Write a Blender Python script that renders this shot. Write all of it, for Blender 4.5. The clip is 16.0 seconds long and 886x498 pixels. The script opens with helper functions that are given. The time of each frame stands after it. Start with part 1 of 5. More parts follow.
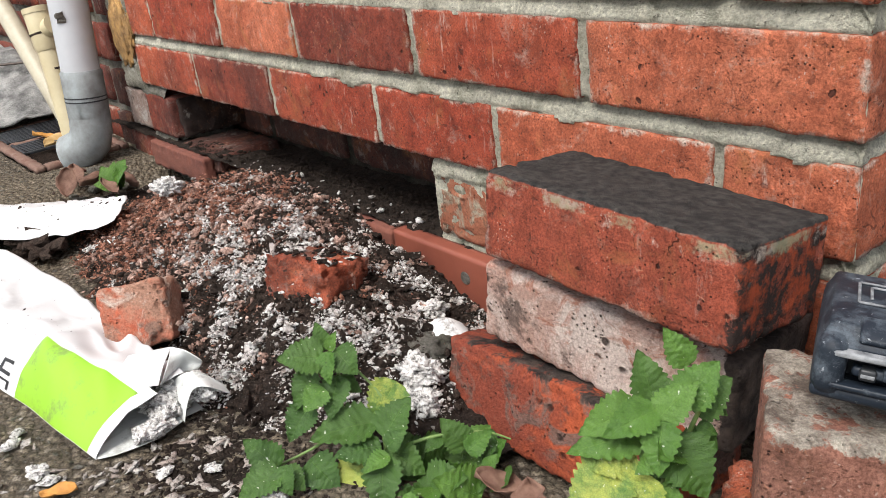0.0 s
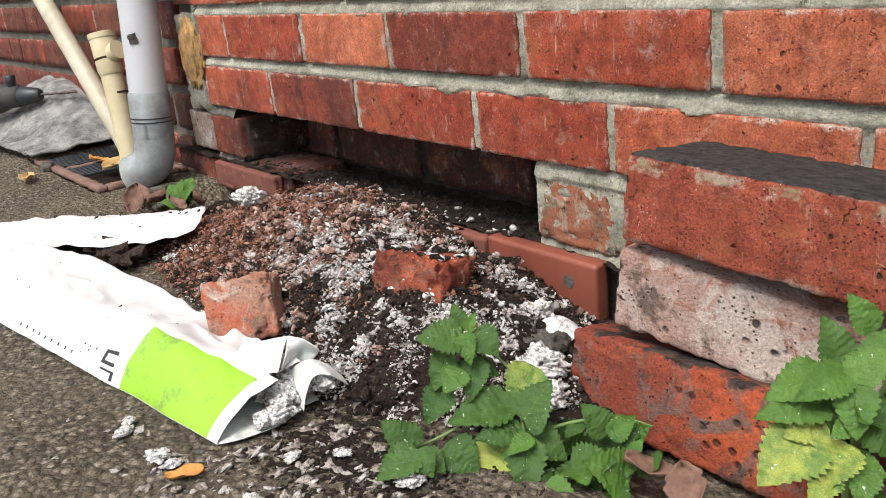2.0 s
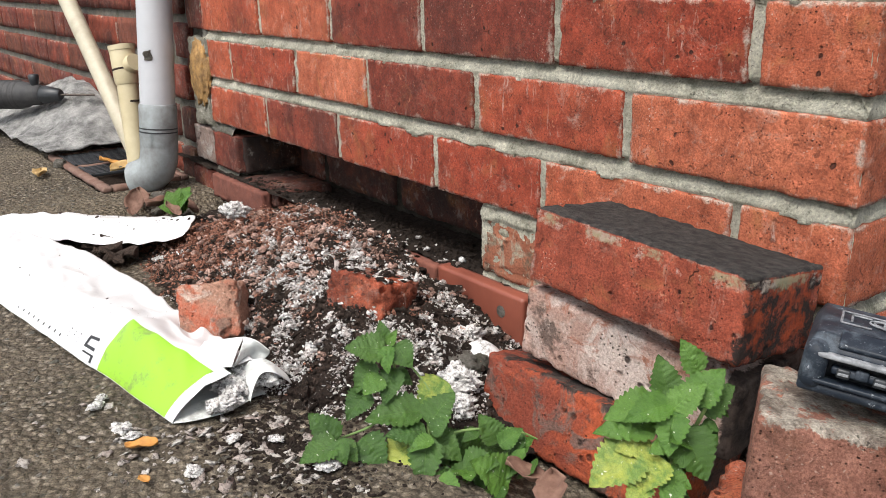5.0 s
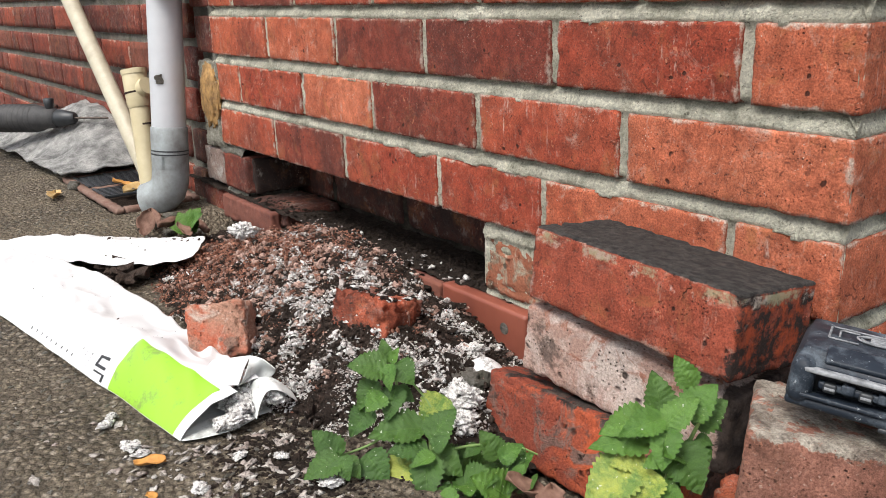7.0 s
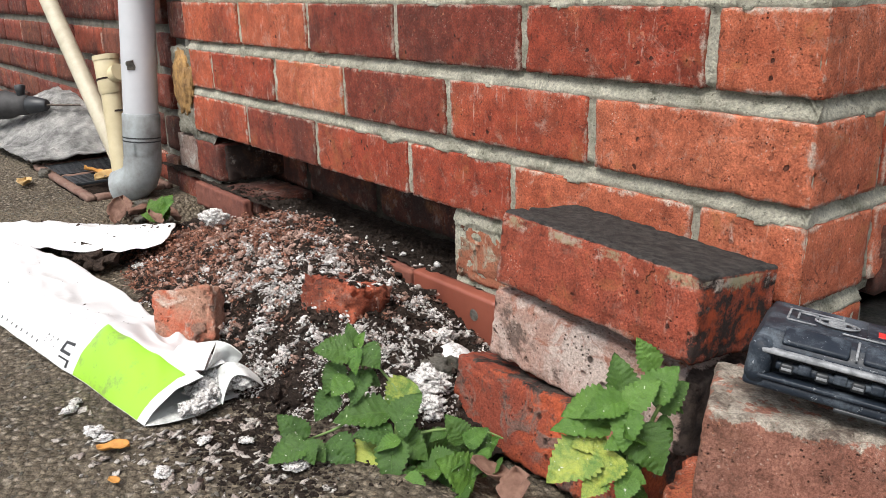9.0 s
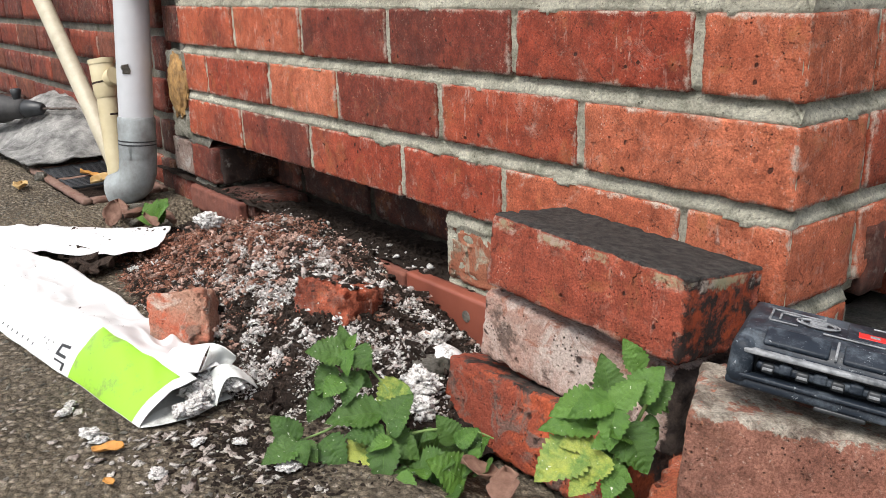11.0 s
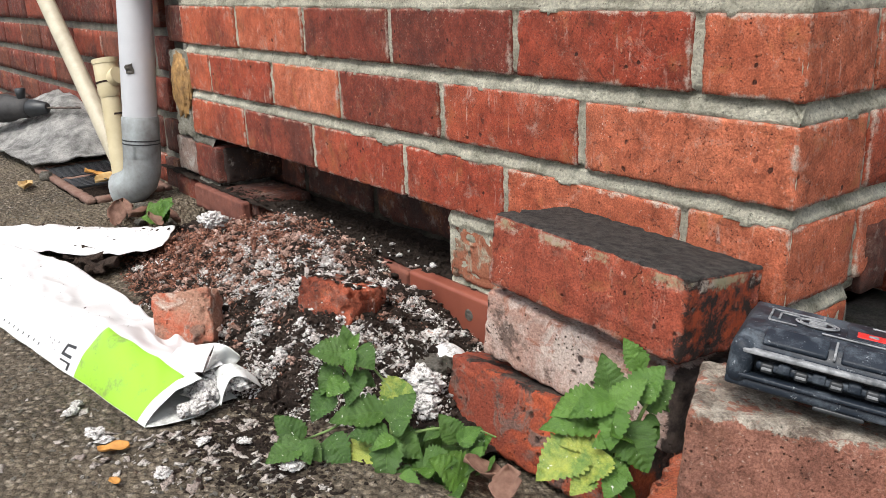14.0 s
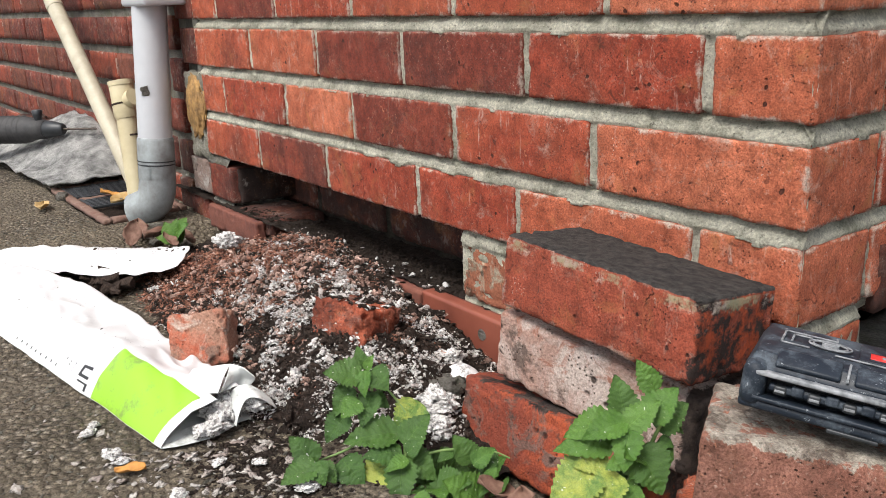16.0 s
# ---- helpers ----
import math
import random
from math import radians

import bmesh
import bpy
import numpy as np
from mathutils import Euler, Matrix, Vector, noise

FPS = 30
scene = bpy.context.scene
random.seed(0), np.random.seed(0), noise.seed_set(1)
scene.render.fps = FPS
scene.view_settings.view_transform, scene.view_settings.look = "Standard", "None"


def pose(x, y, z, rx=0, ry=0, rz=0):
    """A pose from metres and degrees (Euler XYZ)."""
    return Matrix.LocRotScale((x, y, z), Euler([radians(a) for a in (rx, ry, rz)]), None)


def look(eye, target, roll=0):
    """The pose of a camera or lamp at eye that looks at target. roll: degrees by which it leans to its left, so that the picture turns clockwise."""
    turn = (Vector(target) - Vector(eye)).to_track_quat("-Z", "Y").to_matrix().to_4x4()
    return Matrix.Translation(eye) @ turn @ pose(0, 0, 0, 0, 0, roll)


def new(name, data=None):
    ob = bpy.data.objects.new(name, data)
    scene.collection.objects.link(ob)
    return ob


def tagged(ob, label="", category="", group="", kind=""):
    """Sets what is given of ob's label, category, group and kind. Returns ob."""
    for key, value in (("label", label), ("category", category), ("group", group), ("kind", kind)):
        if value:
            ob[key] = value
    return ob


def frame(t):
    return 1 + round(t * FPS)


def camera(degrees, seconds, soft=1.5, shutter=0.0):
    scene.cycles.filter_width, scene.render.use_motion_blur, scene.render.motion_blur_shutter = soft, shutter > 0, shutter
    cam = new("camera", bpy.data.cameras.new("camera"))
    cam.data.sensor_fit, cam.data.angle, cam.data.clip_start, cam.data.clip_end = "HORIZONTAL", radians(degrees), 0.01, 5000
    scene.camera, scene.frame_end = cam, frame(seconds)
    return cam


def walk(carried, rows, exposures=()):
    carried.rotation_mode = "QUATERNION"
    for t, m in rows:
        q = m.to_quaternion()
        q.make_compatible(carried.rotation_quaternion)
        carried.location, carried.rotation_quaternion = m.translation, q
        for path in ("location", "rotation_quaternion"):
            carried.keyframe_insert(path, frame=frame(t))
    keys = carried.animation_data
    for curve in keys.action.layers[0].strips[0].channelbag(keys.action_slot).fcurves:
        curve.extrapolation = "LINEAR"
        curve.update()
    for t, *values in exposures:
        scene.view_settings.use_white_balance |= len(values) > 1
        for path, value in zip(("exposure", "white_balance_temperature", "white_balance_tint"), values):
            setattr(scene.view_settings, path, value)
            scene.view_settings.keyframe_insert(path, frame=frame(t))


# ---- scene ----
cam = camera(54.6, 16.0, soft=0.75)
PATH = [
    (0, (0.242, -0.529, 0.461), (-1.227, 0.575, -0.329), -7.1),
    (0.5, (0.146, -0.574, 0.396), (-1.314, 0.613, -0.282), -8.1),
    (1, (0.124, -0.59, 0.392), (-1.347, 0.602, -0.25), -6.0),
    (1.5, (0.154, -0.621, 0.402), (-1.337, 0.541, -0.249), -5.3),
    (2, (0.183, -0.626, 0.414), (-1.319, 0.517, -0.248), -5.9),
    (2.5, (0.201, -0.623, 0.43), (-1.301, 0.525, -0.224), -6.7),
    (3, (0.221, -0.614, 0.443), (-1.281, 0.541, -0.197), -6.5),
    (3.5, (0.253, -0.629, 0.454), (-1.261, 0.522, -0.166), -4.2),
    (4, (0.282, -0.635, 0.451), (-1.242, 0.502, -0.172), -1.8),
    (4.2, (0.293, -0.64, 0.452), (-1.229, 0.496, -0.175), -1.2),
    (6.3, (0.331, -0.642, 0.465), (-1.211, 0.49, -0.118), -1.5),
    (6.5, (0.335, -0.642, 0.466), (-1.215, 0.483, -0.109), -1.7),
    (7, (0.335, -0.64, 0.464), (-1.217, 0.482, -0.114), -1.9),
    (7.5, (0.334, -0.637, 0.461), (-1.21, 0.486, -0.132), -2.0),
    (8, (0.337, -0.635, 0.459), (-1.202, 0.494, -0.14), -1.7),
    (8.5, (0.341, -0.632, 0.461), (-1.189, 0.511, -0.132), -1.3),
    (9, (0.343, -0.63, 0.455), (-1.178, 0.524, -0.139), -1.3),
    (11.5, (0.355, -0.63, 0.46), (-1.164, 0.529, -0.132), -1.5),
    (12, (0.355, -0.631, 0.461), (-1.17, 0.516, -0.137), -1.8),
    (12.5, (0.357, -0.633, 0.462), (-1.171, 0.512, -0.135), -2.0),
    (13, (0.358, -0.632, 0.462), (-1.171, 0.511, -0.135), -2.2),
    (13.5, (0.357, -0.629, 0.461), (-1.168, 0.518, -0.14), -2.2),
    (14, (0.358, -0.63, 0.464), (-1.165, 0.519, -0.137), -1.8),
    (14.5, (0.36, -0.632, 0.473), (-1.165, 0.522, -0.114), -1.5),
    (15, (0.359, -0.631, 0.471), (-1.172, 0.517, -0.108), -1.8),
    (15.5, (0.361, -0.633, 0.471), (-1.179, 0.508, -0.102), -2.0),
    (16, (0.361, -0.633, 0.471), (-1.187, 0.501, -0.094), -2.3),
]
walk(cam, [(t, look(eye, target, roll)) for t, eye, target, roll in PATH])

# ---- light ----
scene.view_settings.exposure = 0.83
world = bpy.data.worlds.new("sky")
scene.world = world
world.use_nodes = True
wt = world.node_tree
sky = wt.nodes.new("ShaderNodeTexSky")
sky.sky_type, sky.sun_disc = "NISHITA", False
sky.sun_elevation, sky.sun_rotation = radians(60), radians(163)
sky.air_density, sky.dust_density = 1.0, 3.0
cloud = wt.nodes.new("ShaderNodeHueSaturation")
cloud.inputs["Saturation"].default_value = 0.35
wt.links.new(sky.outputs[0], cloud.inputs["Color"])
wt.links.new(cloud.outputs[0], wt.nodes["Background"].inputs[0])
wt.nodes["Background"].inputs[1].default_value = 0.15
sun = new("sun", bpy.data.lights.new("sun", "SUN"))
sun.data.energy, sun.data.angle, sun.data.color = 1.9, radians(24), (1.0, 0.96, 0.9)
sun.matrix_world = look((0.5, -1.6, 2.8), (0, 0, 0))


# ---- materials ----
class Graph:
    """A small writer for node materials."""
    def __init__(self, name):
        self.m = bpy.data.materials.new(name)
        self.m.use_nodes = True
        self.t = self.m.node_tree
        self.b = self.t.nodes["Principled BSDF"]
        self.pos = self.t.nodes.new("ShaderNodeNewGeometry").outputs["Position"]

    def put(self, socket, v):
        if hasattr(v, "links"):
            self.t.links.new(v, socket)
        elif isinstance(v, tuple):
            socket.default_value = (*v, 1) if len(v) == 3 and len(socket.default_value) == 4 else v
        else:
            socket.default_value = v

    def noise(self, scale, detail=4, rough=0.6, at=None, distort=0.0):
        n = self.t.nodes.new("ShaderNodeTexNoise")
        self.put(n.inputs["Vector"], at or self.pos)
        n.inputs["Scale"].default_value, n.inputs["Detail"].default_value = scale, detail
        n.inputs["Roughness"].default_value, n.inputs["Distortion"].default_value = rough, distort
        return n.outputs["Fac"]

    def cells(self, scale, out="Distance", feature="F1", at=None):
        n = self.t.nodes.new("ShaderNodeTexVoronoi")
        n.feature = feature
        self.put(n.inputs["Vector"], at or self.pos)
        n.inputs["Scale"].default_value = scale
        return n.outputs[out]

    def bent(self, amount):
        """The position, pushed about by noise, for crooked lines."""
        n = self.t.nodes.new("ShaderNodeTexNoise")
        self.put(n.inputs["Vector"], self.pos)
        n.inputs["Scale"].default_value, n.inputs["Detail"].default_value = 60, 4
        m = self.t.nodes.new("ShaderNodeVectorMath")
        m.operation = "MULTIPLY_ADD"
        self.put(m.inputs[0], n.outputs["Color"])
        m.inputs[1].default_value = (amount, amount, amount)
        self.put(m.inputs[2], self.pos)
        return m.outputs[0]

    def math(self, op, a, b=0.0, c=0.0):
        n = self.t.nodes.new("ShaderNodeMath")
        n.operation = op
        for s, v in zip(n.inputs, (a, b, c)):
            self.put(s, v)
        return n.outputs[0]

    def step(self, v, lo, hi, a=0.0, b=1.0):
        n = self.t.nodes.new("ShaderNodeMapRange")
        for s, x in zip(n.inputs, (v, lo, hi, a, b)):
            self.put(s, x)
        return n.outputs[0]

    def mix(self, fac, a, b, mode="MIX"):
        n = self.t.nodes.new("ShaderNodeMix")
        n.data_type, n.blend_type = "RGBA", mode
        for s, v in zip((n.inputs[0], n.inputs[6], n.inputs[7]), (fac, a, b)):
            self.put(s, v)
        return n.outputs[2]

    def random(self):
        return self.t.nodes.new("ShaderNodeObjectInfo").outputs["Random"]

    def island(self):
        return self.t.nodes.new("ShaderNodeNewGeometry").outputs["Random Per Island"]

    def split(self, v):
        n = self.t.nodes.new("ShaderNodeSeparateXYZ")
        self.put(n.inputs[0], v)
        return n.outputs

    def local(self, out="Object"):
        return self.t.nodes.new("ShaderNodeTexCoord").outputs[out]

    def done(self, color, rough=0.9, bump=None, strength=0.5, dist=0.002, **more):
        self.put(self.b.inputs["Base Color"], color)
        self.put(self.b.inputs["Roughness"], rough)
        for k, v in more.items():
            self.put(self.b.inputs[k.replace("_", " ")], v)
        if bump is not None:
            n = self.t.nodes.new("ShaderNodeBump")
            n.inputs["Strength"].default_value, n.inputs["Distance"].default_value = strength, dist
            self.put(n.inputs["Height"], bump)
            self.t.links.new(n.outputs[0], self.b.inputs["Normal"])
        return self.m


def brick_material(name, red, warm, dark, scorch=0.5, pale=0.3, soot=0.0, black_top=0.0, crust=0.0, burnt_end=0.0, fleck_mix=0.6, ochre=0.35, smear=0.0, grains=0.45):
    g = Graph(name)
    big, mid, fine = g.noise(7, 5), g.step(g.noise(46, 7, 0.7), 0.3, 0.7), g.step(g.noise(520, 6, 0.8), 0.38, 0.62)
    tone = g.math("ADD", big, g.step(g.random(), 0, 1, -0.16, 0.16))
    c = g.mix(g.step(tone, 0.35, 0.68), red, warm)
    c = g.mix(g.math("MULTIPLY", g.step(g.noise(6.5, 5, 0.6, distort=0.4), 0.5, 0.64), scorch), c, dark)
    c = g.mix(1.0, c, g.mix(mid, (0.52, 0.47, 0.45), (1.34, 1.28, 1.25)), "MULTIPLY")
    c = g.mix(1.0, c, g.mix(fine, (0.55, 0.5, 0.48), (1.32, 1.33, 1.35)), "MULTIPLY")
    # firing marks: faint upright streaks
    stretch = g.t.nodes.new("ShaderNodeVectorMath")
    stretch.operation = "MULTIPLY"
    g.put(stretch.inputs[0], g.pos)
    stretch.inputs[1].default_value = (1.0, 1.0, 0.16)
    c = g.mix(g.step(g.noise(75, 5, 0.7, at=stretch.outputs[0]), 0.56, 0.72, 0, 0.4), c, g.mix(0.5, c, (0.05, 0.018, 0.014)))
    fleck = g.math("MULTIPLY", g.step(g.noise(230, 6, 0.75, distort=0.5), 0.6, 0.68), g.step(g.noise(12, 5), 0.42, 0.62))
    c = g.mix(g.math("MULTIPLY", fleck, fleck_mix), c, (0.52, 0.37, 0.3))
    bloom = g.math("MULTIPLY", g.step(g.noise(27, 9, 0.82, distort=0.8), 0.54, 0.68), pale)
    bloom = g.math("MULTIPLY", bloom, g.step(g.noise(190, 6, 0.78), 0.4, 0.58, 0.1, 1.0))
    c = g.mix(bloom, c, (0.52, 0.4, 0.33))
    # ochre firing patches and tiny white grains
    c = g.mix(g.math("MULTIPLY", g.step(g.noise(17, 6, 0.7, distort=0.6), 0.56, 0.68), ochre), c, (0.4, 0.17, 0.06))
    c = g.mix(g.math("MULTIPLY", g.step(g.cells(260, at=g.bent(0.012)), 0.2, 0.15), g.step(g.noise(23, 4), 0.57, 0.62, 0, grains)), c, (0.6, 0.46, 0.38))
    score = g.math("MULTIPLY", g.step(g.cells(48, "Distance", "DISTANCE_TO_EDGE", g.bent(0.035)), 0.014, 0.004), g.step(g.noise(14, 3), 0.56, 0.6))
    c = g.mix(g.math("MULTIPLY", score, 0.7), c, (0.07, 0.026, 0.018))
    run = g.math("MULTIPLY", g.step(g.noise(105, 6, 0.75, at=stretch.outputs[0]), 0.58, 0.66), g.step(g.noise(9, 4), 0.5, 0.62))
    c = g.mix(g.math("MULTIPLY", run, pale), c, (0.6, 0.47, 0.4))
    if smear:
        # mortar smeared over the arrises
        edge3 = g.split(g.local("Generated"))
        ex, ey, ez = [g.math("MULTIPLY", g.math("SUBTRACT", 0.5, g.math("ABSOLUTE", g.math("SUBTRACT", e, 0.5))), k) for e, k in zip(edge3, (2.6, 1.8, 1.0))]
        # distance to the nearest arris: the middle one of the three
        arris = g.math("MAXIMUM", g.math("MINIMUM", ex, ez), g.math("MINIMUM", g.math("MAXIMUM", ex, ez), ey))
        near = g.math("ADD", arris, g.step(g.noise(38, 8, 0.75), 0.3, 0.7, -0.11, 0.11))
        c = g.mix(g.math("MULTIPLY", g.step(near, 0.05, -0.02), smear), c, g.mix(fine, (0.3, 0.24, 0.19), (0.62, 0.55, 0.47)))
    dent = g.step(g.noise(85, 3, 0.55, distort=1.5), 0.655, 0.68)
    c = g.mix(g.math("MULTIPLY", dent, 0.55), c, (0.09, 0.03, 0.02))
    scab = g.math("MULTIPLY", g.step(g.noise(120, 4, 0.6, distort=1.0), 0.64, 0.66), g.step(g.noise(9, 3), 0.45, 0.6))
    c = g.mix(g.math("MULTIPLY", scab, 0.5), c, (0.56, 0.24, 0.14))
    pits = g.math("MULTIPLY", g.step(g.cells(60, at=g.bent(0.012)), 0.17, 0.13), g.step(g.noise(19, 2), 0.54, 0.58))
    tiny = g.math("MULTIPLY", g.step(g.cells(260), 0.24, 0.1), g.step(g.noise(60, 2), 0.48, 0.56))
    pits = g.math("MAXIMUM", pits, tiny)
    c = g.mix(g.math("MULTIPLY", pits, 0.85), c, (0.03, 0.012, 0.009))
    crack = g.math("MULTIPLY", g.step(g.cells(24, "Distance", "DISTANCE_TO_EDGE", g.bent(0.02)), 0.012, 0.003), g.step(g.noise(8, 3), 0.64, 0.69))
    c = g.mix(g.math("MULTIPLY", crack, 0.75), c, (0.035, 0.014, 0.01))
    xyz = g.split(g.local())
    rag = g.step(g.noise(60, 6, 0.7), 0.25, 0.75, -0.012, 0.012)
    if soot:
        c = g.mix(g.math("MULTIPLY", g.step(g.noise(16, 8, 0.72), 0.42, 0.56), soot), c, (0.026, 0.021, 0.019))
        c = g.mix(g.math("MULTIPLY", g.step(g.noise(34, 8, 0.75), 0.56, 0.64), soot * 0.6), c, (0.3, 0.27, 0.24))
    if burnt_end:
        end = g.step(g.math("ADD", xyz[0], rag), burnt_end, burnt_end + 0.004)
        burn = g.mix(g.step(g.noise(36, 8, 0.75), 0.4, 0.53), (0.36, 0.065, 0.022), (0.03, 0.02, 0.017))
        c = g.mix(end, c, burn)
    if black_top:
        up = g.step(g.math("ADD", xyz[2], g.math("MULTIPLY", rag, 0.1)), black_top, black_top + 0.001)
        ash = g.mix(g.step(g.noise(130, 8, 0.8), 0.42, 0.7), (0.018, 0.017, 0.016), (0.085, 0.075, 0.068))
        c = g.mix(up, c, ash)
        rim = g.math("MULTIPLY", g.step(g.math("ABSOLUTE", g.math("SUBTRACT", g.math("ADD", xyz[2], g.math("MULTIPLY", rag, 0.6)), black_top - 0.0045)), 0.0065, 0.003), g.step(g.noise(13, 8, 0.78), 0.46, 0.53))
        rim = g.math("MULTIPLY", rim, g.step(xyz[2], black_top, black_top - 0.0012))
        c = g.mix(g.math("MULTIPLY", rim, 0.75), c, g.mix(g.step(g.noise(30, 3), 0.45, 0.55), (0.33, 0.32, 0.2), (0.5, 0.42, 0.36)))
    if crust:
        up = g.step(g.math("ADD", xyz[2], g.math("MULTIPLY", rag, 0.9)), crust, crust + 0.002)
        lime = g.mix(g.step(g.noise(45, 8, 0.75), 0.4, 0.62), (0.13, 0.1, 0.08), (0.46, 0.41, 0.34))
        c = g.mix(up, c, g.mix(1.0, lime, g.mix(fine, (0.6, 0.6, 0.6), (1.3, 1.3, 1.3)), "MULTIPLY"))
    h = g.math("ADD", g.math("MULTIPLY", fine, 0.16), g.math("MULTIPLY", mid, 0.3))
    h = g.math("ADD", h, g.math("MULTIPLY", scab, 0.25))
    h = g.math("SUBTRACT", h, g.math("MULTIPLY", g.math("MAXIMUM", g.math("MAXIMUM", pits, crack), g.math("MULTIPLY", dent, 0.5)), 1.6))
    return g.done(c, g.step(fine, 0, 1, 0.75, 0.95), h, 1.0, 0.003, Specular_IOR_Level=0.25)


BRICK = brick_material("red_brick", (0.31, 0.062, 0.033), (0.44, 0.115, 0.058), (0.14, 0.045, 0.03), 0.55, 0.6, smear=0.85)
BRICK_DARK = brick_material("burnt_brick", (0.19, 0.045, 0.029), (0.29, 0.07, 0.038), (0.085, 0.033, 0.027), 0.7, 0.2, ochre=0.2, smear=0.6)
BRICK_WARM = brick_material("orange_brick", (0.4, 0.105, 0.053), (0.55, 0.185, 0.1), (0.27, 0.072, 0.038), 0.35, 0.65, fleck_mix=0.9, ochre=0.5, smear=0.9, grains=0.9)


def mottled_material(name, a, b, c3, d, holes=0.9, dark_end=0.0, dark_top=0.0):
    """A worn brick face: patches of four colours with dark holes."""
    g = Graph(name)
    n1, n2, n3 = g.noise(13, 8, 0.68, distort=0.5), g.noise(24, 8, 0.72, distort=0.8), g.noise(19, 7, 0.7)
    fine = g.step(g.noise(380, 5, 0.78), 0.28, 0.72)
    c = g.mix(g.step(n1, 0.42, 0.56), a, b)
    c = g.mix(g.step(n2, 0.52, 0.6), c, c3)
    c = g.mix(g.step(n3, 0.56, 0.63, 0, 0.9), c, d)
    c = g.mix(1.0, c, g.mix(fine, (0.5, 0.48, 0.47), (1.45, 1.45, 1.45)), "MULTIPLY")
    pit = g.math("MULTIPLY", g.step(g.cells(62), 0.26, 0.14), g.step(g.noise(24, 3), 0.5, 0.57))
    pit = g.math("MAXIMUM", pit, g.math("MULTIPLY", g.step(g.cells(210), 0.26, 0.12), g.step(g.noise(55, 2), 0.48, 0.55)))
    c = g.mix(g.math("MULTIPLY", pit, holes), c, (0.03, 0.02, 0.016))
    xyz = g.split(g.local())
    # dark_end: dirt plus shade put into the end's colour; dark_top: grimy top
    grime_shade = g.mix(g.step(g.noise(40, 7, 0.75), 0.4, 0.66), (0.025, 0.02, 0.018), (0.12, 0.09, 0.075))
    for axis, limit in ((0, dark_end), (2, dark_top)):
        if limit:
            c = g.mix(g.step(g.math("ADD", xyz[axis], g.step(n2, 0.3, 0.7, -0.008, 0.008)), limit, limit + 0.003), c, grime_shade)
    h = g.math("SUBTRACT", g.math("ADD", g.math("MULTIPLY", fine, 0.35), n2), g.math("MULTIPLY", pit, 1.4))
    return g.done(c, 0.92, h, 0.9, 0.003, Specular_IOR_Level=0.2)


BRICK_LIMED = mottled_material("lime_smeared_brick", (0.42, 0.27, 0.22), (0.55, 0.46, 0.41), (0.36, 0.17, 0.12), (0.12, 0.085, 0.07), 0.9, 0.098)
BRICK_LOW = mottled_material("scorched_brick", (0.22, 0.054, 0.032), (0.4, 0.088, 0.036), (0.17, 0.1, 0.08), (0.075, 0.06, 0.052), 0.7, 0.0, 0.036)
BRICK_CHIP = mottled_material("chipped_pale_brick", (0.42, 0.11, 0.06), (0.34, 0.19, 0.135), (0.47, 0.37, 0.31), (0.2, 0.13, 0.1), 0.5)
BRICK_STUB = mottled_material("earth_stained_brick", (0.25, 0.085, 0.048), (0.31, 0.12, 0.07), (0.36, 0.33, 0.25), (0.15, 0.11, 0.075), 0.6)
BRICK_GREYED = mottled_material("grey_limed_brick", (0.2, 0.15, 0.13), (0.27, 0.2, 0.17), (0.36, 0.33, 0.3), (0.12, 0.07, 0.055), 0.5)
BRICK_BROWN = brick_material("brown_brick", (0.13, 0.045, 0.03), (0.2, 0.07, 0.045), (0.075, 0.04, 0.03), 0.5, 0.25)
BRICK_BLOCK = brick_material("brown_brick_mortared", (0.25, 0.115, 0.082), (0.34, 0.16, 0.115), (0.16, 0.095, 0.073), 0.5, 0.25, 0.0, 0.0, 0.0335, ochre=0.1)
# dirty brick, darkened further to carry the shade inside the opening
BRICK_DIRT_SHADE = brick_material("dirty_shaded_brick", (0.09, 0.032, 0.022), (0.14, 0.05, 0.034), (0.045, 0.022, 0.018), 0.7, 0.3, 0.6)
# near-black colour standing for shade at the jamb and in the side opening
BRICK_SHADE = brick_material("shade_black_brick", (0.035, 0.016, 0.012), (0.06, 0.026, 0.019), (0.02, 0.012, 0.01), 0.7, 0.1, 0.7)
BRICK_FRESH = brick_material("broken_brick", (0.34, 0.075, 0.035), (0.46, 0.15, 0.085), (0.1, 0.03, 0.02), 0.3, 0.5, 0.5)
BRICK_TOP = brick_material("sooty_topped_brick", (0.3, 0.074, 0.042), (0.4, 0.11, 0.064), (0.2, 0.06, 0.04), 0.4, 0.25, 0.0, 0.0322, 0.0, 0.107, 0.25, smear=0.6)
BRICK_OLD = brick_material("weathered_brick", (0.14, 0.031, 0.021), (0.22, 0.055, 0.035), (0.085, 0.035, 0.028), 0.6, 0.6, 0.4)


